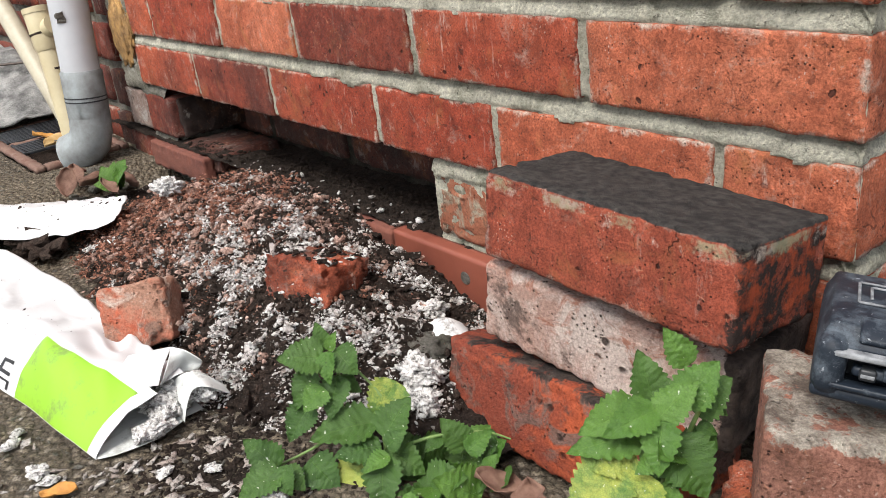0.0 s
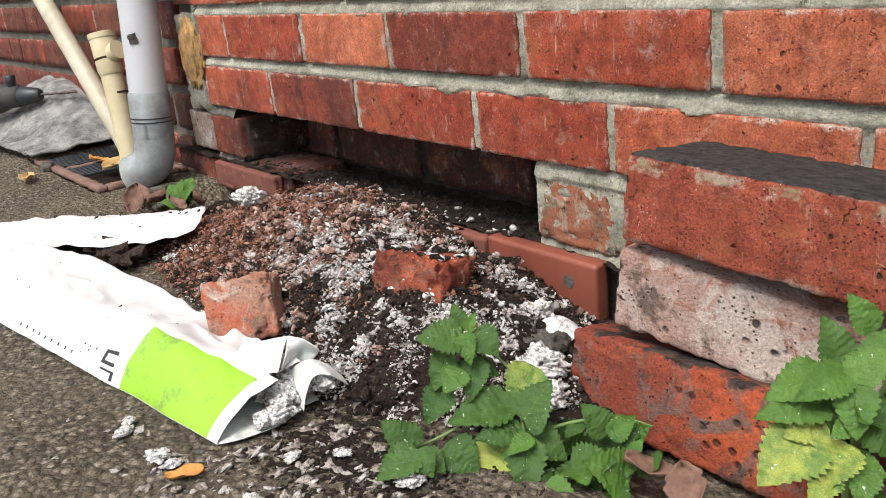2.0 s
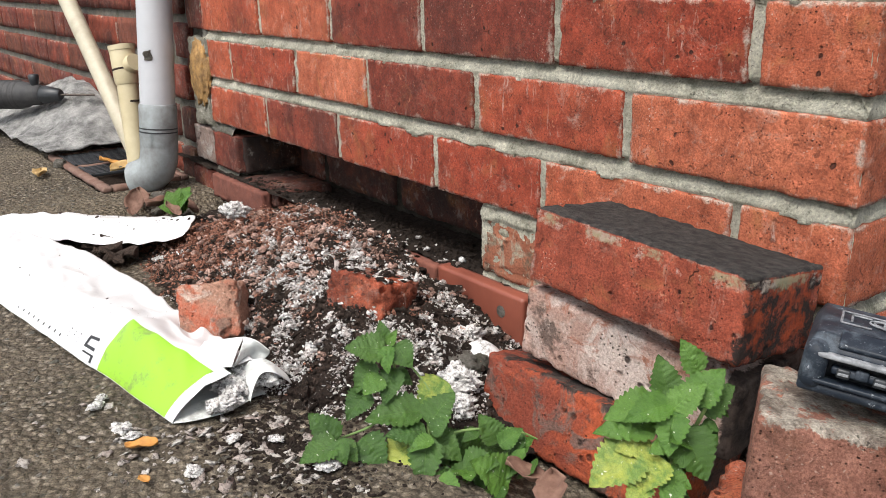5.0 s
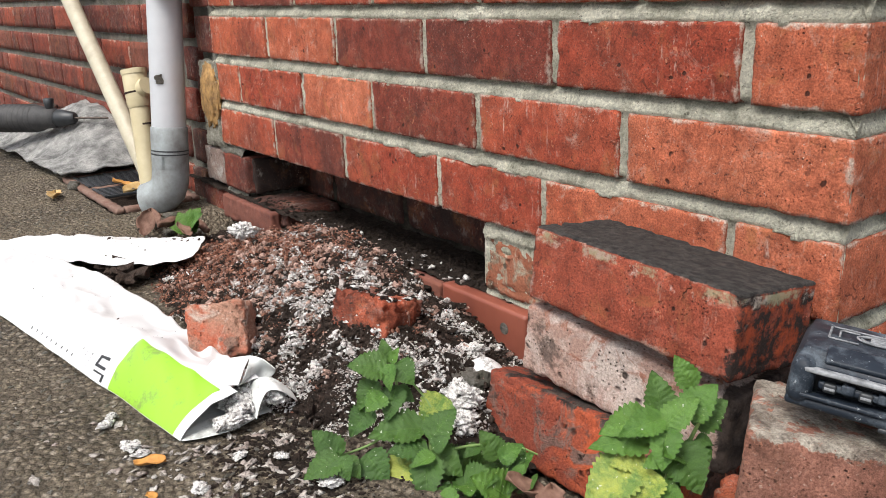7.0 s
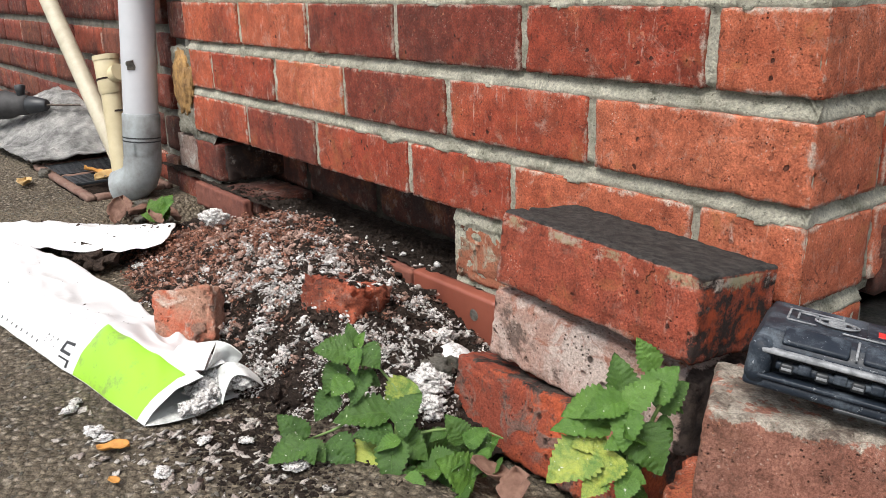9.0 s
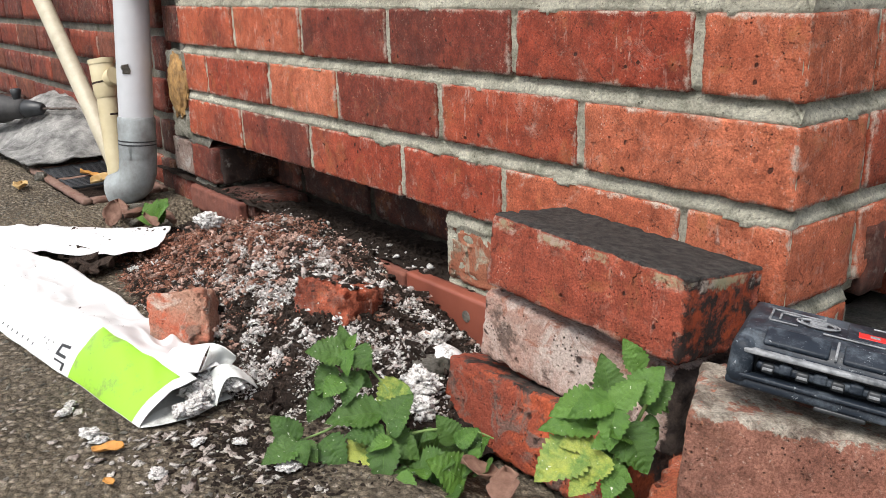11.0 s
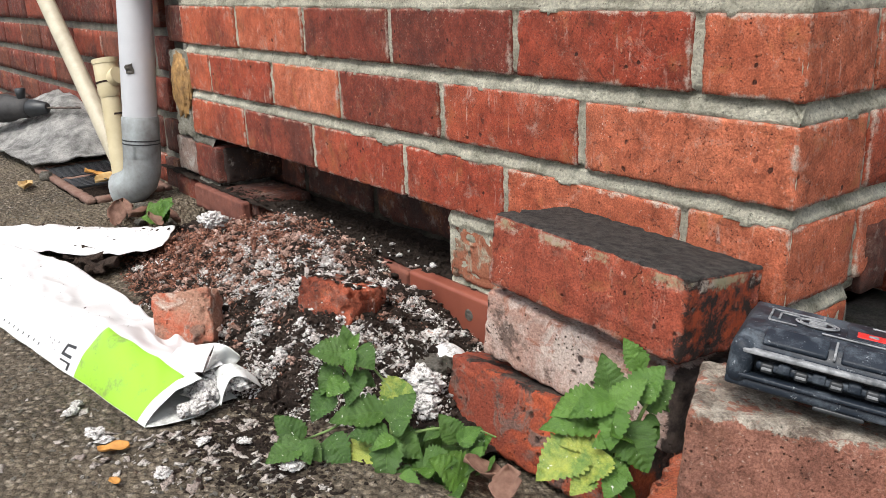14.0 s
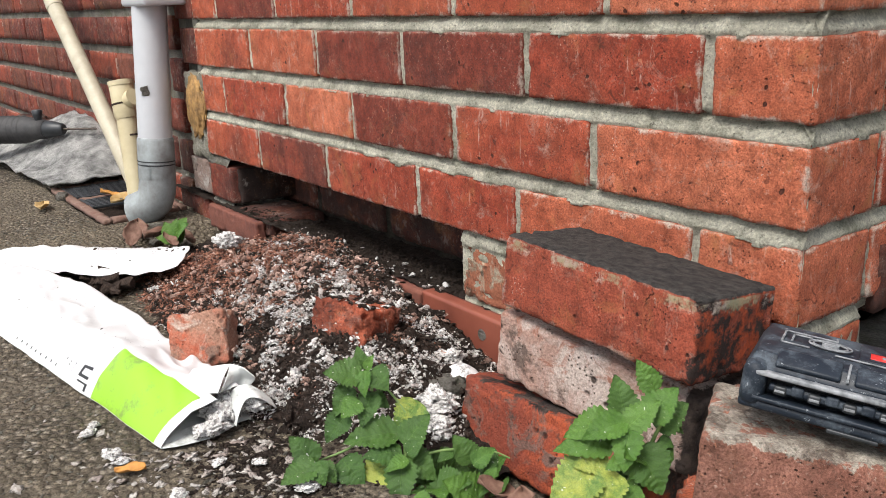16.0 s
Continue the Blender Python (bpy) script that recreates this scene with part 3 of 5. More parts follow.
joint_face(wall_south, LEFT_END, -0.006, LINTEL, course_z(6), lambda u, d, z: (u, d, z))
joint_face(wall_south, HOLE_R + 0.006, -0.006, BASE, LINTEL, lambda u, d, z: (u, d, z))
joint_face(wall_south, LEFT_END, HOLE_L - 0.014, BASE, LINTEL, lambda u, d, z: (u, d, z), MORTAR_OLD)
joint_face(wall_east, 0.0005, 0.108, BASE, course_z(1) + JOINT_TOP, lambda u, d, z: (-BED / 2 - d, u, z), MORTAR, 0.004, 3.0)
joint_face(wall_east, 0.0005, 1.5, course_z(1) + JOINT_TOP, course_z(6), lambda u, d, z: (-BED / 2 - d, u, z), MORTAR, 0.004, 3.0)

D, W = BRICK_DARK, BRICK_WARM
rows = {
    1: ((-1.285, -1.039, None), (-1.039, -0.799, D), (-0.799, -0.556, None), (-0.556, -0.358, None), (-0.358, -0.112, W), (-0.112, 0, W)),
    2: ((-1.275, -1.168, None), (-1.168, -0.921, None), (-0.921, -0.71, W), (-0.71, -0.472, D), (-0.472, -0.241, None), (-0.241, 0, W)),
    3: ((-1.285, -1.04, None), (-1.04, -0.805, W), (-0.805, -0.577, D), (-0.577, -0.34, D), (-0.34, -0.107, None), (-0.107, 0, W)),
    4: ((-1.285, -1.17, None), (-1.17, -0.93, D), (-0.93, -0.697, None), (-0.697, -0.466, None), (-0.466, -0.227, None), (-0.227, 0, W)),
}
# the courses at the height of the opening
lay(wall_south, -1.285, HOLE_L + 0.004, 0, BRICK_OLD, cell=0.006)
v, f = rough_block((0.108, 0.1, 0.07), 0.004, 0.004, 0.0018, 0.007, 3.3)
ob = mesh_object("brick", v, f, BRICK_STUB, wall_south, "half brick with a broken, lime-stained face")
ob.location = (-0.412, 0.052, course_z(0.5) + 0.002)
lay(wall_south, -0.35, -0.115, 0, None)
lay(wall_south, -0.115, 0, 0, W)
for c in range(1, TOP):
    row = rows.get(c) or rows[3 if c % 2 else 4]
    for x0, x1, m in row:
        lay(wall_south, x0, x1, c, m, cell=0.004 if c < 5 else 0.014)

# the return wall
SIDE_END = 1.6
mortar(wall_east, (0.1, SIDE_END - 0.12, Z_TOP - course_z(1) - 0.004), (-0.05 - SET, SIDE_END / 2 + 0.056, (Z_TOP + course_z(1)) / 2 - 0.001))
mortar(wall_east, (0.1, SIDE_END - 0.12, 0.16), (-0.055 - SET, SIDE_END / 2 + 0.056, BASE - 0.088), MORTAR_OLD)
for c in range(0, TOP):
    joints = [0.23, 0.47, 0.71, 0.95, 1.19, 1.43, 1.6] if c % 2 else [0.108, 0.345, 0.585, 0.825, 1.065, 1.305, 1.545]
    if c == 0:
        joints = [0.33, 0.57, 0.81, 1.05, 1.29, 1.53]
    elif c % 2:
        lay(wall_east, 0.1075, 0.23, c, W, "x", 0.006)
    for a, b in zip(joints, joints[1:]):
        lay(wall_east, a, b, c, None, "x", 0.01 if a < 0.5 else 0.02)

# the older wall beyond the straight joint: rows a little higher than the near ones
LEFT_RISE = 0.024
mortar(wall_south_west, (2.9, 0.1, 0.95), (LEFT_END - 0.012 - 1.45, 0.074, 0.43), MORTAR_OLD, 0.03)
for c in range(-1, TOP):
    lay(wall_south_west, LEFT_END - 0.105 + 0.02 * (c % 2), LEFT_END + 0.006, c, BRICK_GREYED if c == 0 else BRICK_OLD, cell=0.005, face=0.003)
    x = LEFT_END - 0.1 - (0.03 if c % 2 else 0.0)
    lay(wall_south_west, x - 0.09, x, c, BRICK_DIRT_SHADE if c < 1 else BRICK_OLD, face=0.012).location.z += LEFT_RISE
    x -= 0.09 if c % 2 else 0.12
    k = 0
    while x > -4.0:
        w = (0.24, 0.24, 0.115, 0.24)[(k + c) % 4]
        lay(wall_south_west, x - w, x, c, (BRICK_OLD, BRICK_OLD, BRICK_DARK, BRICK_BROWN)[(k * 3 + c * 2) % 4], cell=0.016, face=0.018).location.z += LEFT_RISE
        x -= w
        k += 1

# rendered strip over the straight joint, with the old foam in it
v, f = rough_block((0.085, 0.02, 0.17), 0.004, 0.005, 0.004, 0.006, 5)
ob = mesh_object("render_patch", v, f, MORTAR_LIMY, wall_south_west, "rough grey mortar smeared over a straight joint")
ob.location = (-1.318, 0.0085, 0.262)

v, f = rough_block((0.03, 0.02, 0.36), 0.004, 0.004, 0.003, 0.004, 8)
ob = mesh_object("render_strip", v, f, MORTAR_OLD, wall_south_west, "ragged mortar filling of the straight joint")
ob.location = (-1.283, 0.0135, 0.31)

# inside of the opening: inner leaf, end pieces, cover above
inner_wall = empty("wall_inner", pose(0, 0, 0), "inner brick leaf seen through the opening, dirty and coloured dark for the shade", "wall", kind="structure")
# mortar and bricks in here are coloured dark to stand for the shade
mortar(inner_wall, (1.5, 0.08, 0.5), (-0.92, 0.173, 0.2), MORTAR_SHADE, 0.012)
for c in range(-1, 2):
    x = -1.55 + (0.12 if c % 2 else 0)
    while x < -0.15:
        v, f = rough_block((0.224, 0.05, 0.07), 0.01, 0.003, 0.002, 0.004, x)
        ob = mesh_object("brick", v, f, BRICK_DIRT_SHADE, inner_wall)
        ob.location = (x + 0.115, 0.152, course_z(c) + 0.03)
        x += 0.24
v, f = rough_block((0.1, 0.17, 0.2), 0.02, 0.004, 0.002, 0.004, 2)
ob = mesh_object("brick", v, f, BRICK_DIRT_SHADE, inner_wall)
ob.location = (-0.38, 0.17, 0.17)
# slab added over the jamb, its shade given as a black colour
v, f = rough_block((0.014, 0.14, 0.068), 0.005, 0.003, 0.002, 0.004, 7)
ob = mesh_object("brick", v, f, BRICK_SHADE, inner_wall, "added slab on the jamb of the opening, coloured black for its shade")
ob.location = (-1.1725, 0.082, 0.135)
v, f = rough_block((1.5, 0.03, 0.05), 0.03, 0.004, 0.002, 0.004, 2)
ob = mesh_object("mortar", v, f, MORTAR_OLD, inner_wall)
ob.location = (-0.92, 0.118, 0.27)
# block added inside the side opening, black so that the void stays dark
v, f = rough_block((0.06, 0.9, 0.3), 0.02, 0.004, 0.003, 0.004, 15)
ob = mesh_object("brick", v, f, BRICK_SHADE, inner_wall, "added black block that keeps the side opening dark")
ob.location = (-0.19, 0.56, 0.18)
# unseen plain shell, added above and behind to keep daylight out of the house
unseen_shell = empty("unseen_shell", pose(0, 0, 0), "unseen closing walls and floor, added to keep daylight out of the house", "wall", kind="structure")
for size, at in (((4.2, 1.9, 0.1), (-2.11, 0.96, Z_TOP + 0.052)), ((4.2, 0.1, 1.0), (-2.11, 1.86, 0.4)), ((0.1, 1.9, 1.0), (-4.25, 0.96, 0.4))):
    part("panel", box_bm(size, at), MORTAR_OLD, unseen_shell)

# terracotta damp tiles along the foot of the wall
damp_course = empty("damp_course", pose(0, 0, 0), "smooth terracotta tiles along the foot of the wall, partly broken", "damp course", kind="structure")
for x0, x1, h in ((-1.265, -1.045, 0.045), (-0.735, -0.535, 0.04), (-0.53, -0.367, 0.066)):
    v, f = rough_block((x1 - x0, 0.02, h), 0.005, 0.001, 0.0003, 0.0005 if h > 0.05 else 0.004, x0)
    ob = mesh_object("tile", v, f, TILE if h > 0.05 else TILE_OLD, damp_course)
    ob.location = ((x0 + x1) / 2, -0.008, (0.092 if h < 0.05 else 0.096) - h / 2)
part("spot", tube([(-0.405, -0.0178, 0.07), (-0.405, -0.0192, 0.07)], [0.008, 0.0065], 14), STONE, damp_course, "round grey lichen spot")


v, f = rough_block((0.21, 0.1, 0.056), 0.005, 0.004, 0.0015, 0.004, 6)
ob = mesh_object("brick", v, f, BRICK_OLD, wall_south)
ob.location = (-1.305, 0.05, 0.06)
v, f = rough_block((0.15, 0.11, 0.03), 0.005, 0.004, 0.002, 0.006, 12)
ob = mesh_object("brick", v, f, BRICK_DIRT_SHADE, inner_wall, "dusty flat brick on the floor of the opening")
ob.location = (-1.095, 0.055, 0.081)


# soil floor inside the opening
def soil_sheet(name, x0, x1, y0, y1, z, step, amp, material, label, category):
    nx, ny = round((x1 - x0) / step), round((y1 - y0) / step)
    verts = []
    for j in range(ny + 1):
        for i in range(nx + 1):
            x, y = x0 + i * step, y0 + j * step
            k = Vector((x, y, 3))
            verts.append((x, y, z(x, y) + amp * (noise.noise(k * 30) + 0.5 * noise.noise(k * 90) + 0.35 * noise.noise(k * 220))))
    n = nx + 1
    faces = [(j * n + i, j * n + i + 1, (j + 1) * n + i + 1, (j + 1) * n + i) for j in range(ny) for i in range(nx)]
    return tagged(mesh_object(name, verts, faces, material), label, category, kind="structure")


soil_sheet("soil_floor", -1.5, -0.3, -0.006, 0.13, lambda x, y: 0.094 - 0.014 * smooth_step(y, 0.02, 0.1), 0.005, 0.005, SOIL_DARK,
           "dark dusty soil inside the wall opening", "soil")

# sheet added behind the side opening; its black stands in for shade
soil_sheet("soil_floor", -1.0, -0.005, 0.112, 1.2, lambda x, y: 0.06, 0.02, 0.003, SOIL_SHADE, "added soil sheet behind the side opening, coloured black for the shade under the house", "soil")


# ---- heap of soil and fibre ----
def heap_height(x, y):
    def hill(cx, cy, h, sx, sy):
        return h * math.exp(-((x - cx) / sx) ** 2 - ((y - cy) / sy) ** 2)
    z = 0.02 + hill(-0.79, -0.13, 0.085, 0.25, 0.15) + hill(-0.56, -0.15, 0.06, 0.16, 0.12) + hill(-0.4, -0.19, 0.042, 0.15, 0.13)
    z += hill(-0.84, 0.0, 0.042, 0.22, 0.08) + hill(-0.62, 0.0, 0.016, 0.09, 0.05) + hill(-0.45, -0.03, 0.016, 0.06, 0.05)
    return z


def heap_top(x, y):
    k = Vector((x, y, 7))
    return heap_height(x, y) + 0.007 * noise.noise(k * 22) + 0.005 * noise.noise(k * 60) + 0.0035 * noise.noise(k * 140)


def build_heap():
    x0, x1, y0, y1, s = -1.24, -0.2, -0.38, 0.0, 0.005
    nx, ny = round((x1 - x0) / s), round((y1 - y0) / s)
    verts = [(x0 + i * s, y0 + j * s, heap_top(x0 + i * s, y0 + j * s)) for j in range(ny + 1) for i in range(nx + 1)]
    n = nx + 1
    faces = [(j * n + i, j * n + i + 1, (j + 1) * n + i + 1, (j + 1) * n + i) for j in range(ny) for i in range(nx)]
    return tagged(mesh_object("soil_heap", verts, faces, SOIL), "heap of dark soil raked out of the wall", "soil heap", kind="stuff")


build_heap()


def crumb_shapes(count, level, rough, seed, cuts=0):
    """A few torn or broken lumps, as vertex and face arrays."""
    out, rng = [], random.Random(seed + 1)
    for s in range(count):
        bm = bmesh.new()
        bmesh.ops.create_icosphere(bm, subdivisions=level, radius=1)
        k = Vector((s * 5.1 + seed, s * 2.3, 1.7))
        planes = [(Vector([rng.gauss(0, 1) for _ in range(3)]).normalized(), rng.uniform(0.35, 0.75)) for _ in range(cuts)]
        for v in bm.verts:
            d = v.co.normalized()
            p = d * (1 + rough * noise.noise(d * 1.4 + k) + rough * 0.8 * noise.noise(d * 3.3 + k) + rough * 0.5 * noise.noise(d * 7 + k))
            for n, h in planes:
                p -= n * max(0.0, p.dot(n) - h)
            v.co = p
        out.append((np.array([v.co[:] for v in bm.verts]), np.array([[v.index for v in f.verts] for f in bm.faces])))
        bm.free()
    return out


def scatter(name, shapes, spots, material, label, category, rng, smooth=True):
    """Lumps joined into one object: spots are (x, y, z, size, flatness)."""
    vs, fs, base = [], [], 0
    for x, y, z, size, flat in spots:
        v, f = shapes[rng.randrange(len(shapes))]
        m = Euler((rng.uniform(-0.5, 0.5), rng.uniform(-0.5, 0.5), rng.uniform(0, 6.3))).to_matrix()
        s = np.array((rng.uniform(0.8, 1.7), rng.uniform(0.45, 1.0), flat * rng.uniform(0.6, 1.2))) * size
        vs.append((v * s) @ np.array(m).T + np.array((x, y, z)))
        fs.append(f + base)
        base += len(v)
    ob = mesh_object(name, np.concatenate(vs).tolist(), np.concatenate(fs).tolist(), material, smooth=smooth)
    return tagged(ob, label, category, kind="stuff")


def build_litter():
    rng = random.Random(4)
    lumps, fluffy, round_clods = crumb_shapes(12, 2, 0.5, 0, 5), crumb_shapes(16, 2, 1.05, 40), crumb_shapes(12, 2, 0.55, 20, 2)
    small = crumb_shapes(8, 1, 0.6, 80, 3)

    def spread(n, cx, cy, sx, sy, s0, s1, flat, sink=0.2, patch=0.0):
        """Spots on the heap round a centre; patch gathers them where the ground is patchy."""
        out = []
        while len(out) < n:
            x, y = rng.gauss(cx, sx), rng.gauss(cy, sy)
            if -1.2 < x < -0.22 and -0.37 < y < -0.004 and heap_height(x, y) > 0.04:
                if patch and noise.noise(Vector((x * 26, y * 26, 3))) < patch * rng.uniform(-0.4, 1.0):
                    continue
                size = s0 + (s1 - s0) * rng.random() ** 2.5
                out.append((x, y, heap_top(x, y) + size * sink, size, flat))
        return out
    scatter("soil_crumbs", small, spread(9000, -0.58, -0.15, 0.28, 0.12, 0.001, 0.0048, 0.8), SOIL_PLAIN, "loose dark crumbs of soil", "soil", rng, False)
    scatter("soil_clods", lumps, spread(700, -0.5, -0.17, 0.2, 0.1, 0.003, 0.011, 0.7), SOIL, "dark soil clods flecked with fibre", "soil", rng, False)
    def crumbled(spots, low, high, part_size, squash=0.6):
        """Each spot broken up into a clump of small crumbs."""
        out = []
        for x, y, z, size, _ in spots:
            for _ in range(rng.randint(low, high)):
                px, py = x + rng.gauss(0, size * 0.55), y + rng.gauss(0, size * 0.45)
                pz = max(heap_top(px, py), z + rng.gauss(0, size * 0.45 * squash))
                out.append((px, py, pz, size * part_size * (0.35 + 1.9 * rng.random() ** 3), 0.75))
        return out

    scatter("brick_dust_clods", small, crumbled(spread(760, -0.83, -0.17, 0.14, 0.075, 0.003, 0.012, 0.85, 0.2), 26, 48, 0.15, 1.0), SOIL_RED, "reddish brown clods of brick dust and mortar", "clods", rng, False)
    scatter("brick_dust_crumbs", small, spread(13000, -0.84, -0.16, 0.14, 0.075, 0.0007, 0.0035, 0.8, 0.3), SOIL_RED, "fine reddish brown crumbs", "crumbs", rng, False)
    scatter("mortar_crumbs", small, crumbled(spread(760, -0.66, -0.16, 0.15, 0.08, 0.003, 0.013, 0.6, 0.3), 8, 22, 0.24), SOIL_PINK, "pinkish crumbs of old mortar", "crumbs", rng, False)
    spots = spread(380, -0.43, -0.23, 0.1, 0.07, 0.003, 0.014, 0.6, 0.3, 0.15) + spread(330, -0.42, -0.11, 0.08, 0.05, 0.003, 0.012, 0.6, 0.3, 0.2)
    spots += spread(480, -0.58, -0.18, 0.11, 0.08, 0.003, 0.013, 0.6, 0.3, 0.2) + spread(60, -0.84, -0.08, 0.1, 0.04, 0.002, 0.01, 0.6, 0.3)
    scatter("fibre_wads", fluffy, [(x, y, z, size * rng.uniform(0.25, 0.6), 0.4) for x, y, z, size, _ in spots if rng.random() < 0.5], FLUFF, "small wads of white paper fibre", "fibre", rng, False)
    spots = crumbled(spots, 18, 40, 0.15)
    scatter("fibre_clumps", small, spots, FLUFF, "tufts of white shredded paper fibre in the soil", "fibre", rng, False)
    scatter("top_crumbs", small, [(x, y, z + 0.003, s, f) for x, y, z, s, f in spread(4200, -0.55, -0.18, 0.2, 0.1, 0.0006, 0.0032, 0.7, 0.5)], SOIL_PLAIN, "fine dark crumbs strewn over the fibre", "soil", rng, False)
    scatter("fibre_flecks", small, spread(6500, -0.5, -0.18, 0.16, 0.1, 0.0005, 0.003, 0.5, 0.5, 0.4), FLUFF, "small white fibre flecks", "fibre", rng, False)
    spots = []
    for _ in range(1500):
        x, y = rng.uniform(-1.15, -0.48), rng.uniform(0.0, 0.1)
        s = 0.0007 + 0.0036 * rng.random() ** 3
        spots.append((x, y, 0.096 - 0.014 * smooth_step(y, 0.02, 0.1) + s * 0.3, s, 0.7))
    scatter("floor_crumbs", small, spots, SOIL_DARK, "dark crumbs on the soil in the wall opening", "soil", rng, False)
    spots = [(rng.uniform(-0.95, -0.5), rng.uniform(-0.01, 0.03), 0.098, 0.001 + 0.005 * rng.random() ** 3, 0.6) for _ in range(45)]
    scatter("floor_flecks", fluffy, spots, FLUFF, "white flecks on the soil in the wall opening", "fibre", rng)
    # flakes lying on the concrete
    spots = []
    while len(spots) < 420:
        x, y = rng.gauss(-0.36, 0.13), rng.gauss(-0.385, 0.05)
        if -0.56 < y < -0.3 and -0.75 < x < -0.12 and not (x < -0.41 and y > -0.44):
            s = 0.001 + 0.0048 * rng.random() ** 3.5
            spots.append((x, y, ground_height(x, y) + s * 0.3, s, 0.45))
    scatter("pale_flakes", fluffy, spots, FLAKE, "pale flakes of fibre and mortar on the concrete", "flakes", rng)
    spots = []
    for _ in range(3800):
        x, y = rng.gauss(-0.34, 0.07), rng.gauss(-0.345, 0.032)
        if x > -0.4 or y > -0.33:
            s = 0.0007 + 0.003 * rng.random() ** 2.5
            spots.append((x, y, max(ground_height(x, y), heap_height(x, y)) + s * 0.2, s, 0.6))
    scatter("spread_soil", small, spots, SOIL_DARK, "dark soil spread over the concrete by the heap", "soil", rng, False)
    # loose grit of the paving
    spots = []
    for _ in range(4200):
        x, y = rng.uniform(-1.6, 0.1), rng.uniform(-0.62, -0.2)
        if ground_height(x, y) > 0.04:
            s = 0.0008 + 0.003 * rng.random() ** 3
            spots.append((x, y, ground_height(x, y) + s * 0.2, s, 0.6))
    scatter("grit", small, spots, STONE, "loose grey grit on the concrete", "grit", rng, False)


build_litter()

# ---- stacked and broken bricks ----
block_thing("stacked_brick", (0.226, 0.1, 0.071), pose(-0.127, -0.073, 0.207, -7, 2, -0.5), BRICK_TOP, "loose red brick with a soot-blackened top face", "brick", 0.0035, 0.003, 0.001, 0.0028, 4, "stacked bricks")
block_thing("stacked_brick", (0.228, 0.105, 0.072), pose(-0.143, -0.06, 0.125, 0, 6, 4), BRICK_LIMED, "loose brick with a pale lime-smeared face", "brick", 0.0035, 0.004, 0.0014, 0.003, 9, "stacked bricks")
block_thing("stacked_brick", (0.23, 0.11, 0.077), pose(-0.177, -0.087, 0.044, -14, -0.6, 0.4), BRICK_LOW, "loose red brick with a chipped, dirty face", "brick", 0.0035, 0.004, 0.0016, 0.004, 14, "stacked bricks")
block_thing("half_brick", (0.07, 0.055, 0.066), pose(-0.588, -0.298, 0.085, -24, -7, 54), BRICK_CHIP, "broken half brick lying on the plastic bag", "brick", 0.003, 0.005, 0.002, 0.006, 21)
buried_brick = block_thing("half_brick", (0.08, 0.075, 0.055), pose(-0.468, -0.158, 0.104, -16, 6, 20), BRICK_FRESH, "broken red brick half buried in the heap", "brick", 0.003, 0.007, 0.004, 0.01, 27)
block_thing("brick_block", (0.23, 0.105, 0.076), pose(0.125, -0.106, 0.143, -4.7, 3.8, 30.6), BRICK_BLOCK, "brown brick with old mortar crusted over it", "brick", 0.004, 0.004, 0.0014, 0.004, 33)
block_thing("under_brick", (0.22, 0.11, 0.07), pose(0.11, -0.14, 0.07, 0, 0, 22), BRICK_WARM, "orange-red brick under the brown one", "brick", 0.004, 0.005, 0.0016, 0.006, 39)
block_thing("stone", (0.06, 0.04, 0.03), pose(-0.345, -0.125, 0.052, 5, 0, 20), STONE, "small rough grey stone", "stone", 0.003, 0.012, 0.004, 0.008, 44)


# soil and fibre lying on the half-buried brick
def brick_litter():
    rng = random.Random(52)
    soil, fibre = [], []
    for k in range(420):
        p = buried_brick.matrix_basis @ Vector((rng.uniform(-0.04, 0.034), rng.uniform(-0.03, 0.04), 0.0272))
        if noise.noise(p * 45) < rng.uniform(-0.5, 0.25):
            continue
        s = 0.001 + 0.004 * rng.random() ** 2
        (fibre if k % 4 == 0 else soil).append((p.x, p.y, p.z + s * 0.3, s, 0.6))
    scatter("brick_soil", crumb_shapes(8, 1, 0.6, 80, 3), soil, SOIL, "dark soil lying on the half-buried brick", "soil", rng, False)
    scatter("brick_fibre", crumb_shapes(8, 2, 0.7, 40), fibre, FLUFF, "white fibre lying on the half-buried brick", "fibre", rng)


brick_litter()

# ---- plastic bag ----
def curve(points, t):
    """A smooth curve through points, t from 0 to 1."""
    n = len(points) - 1
    i = min(int(t * n), n - 1)
    f = t * n - i
    p = [Vector(points[max(0, min(n, i + k))]) for k in (-1, 0, 1, 2)]
    return 0.5 * (2 * p[1] + (p[2] - p[0]) * f + (2 * p[0] - 5 * p[1] + 4 * p[2] - p[3]) * f * f + (3 * p[1] - p[0] - 3 * p[2] + p[3]) * f ** 3)


def bag_ridge(x):
    """Where the crest of the bag lies between its near (0) and far (1) edge."""
    return 0.36 + 0.2 * smooth_step(x, -0.57, -0.43)


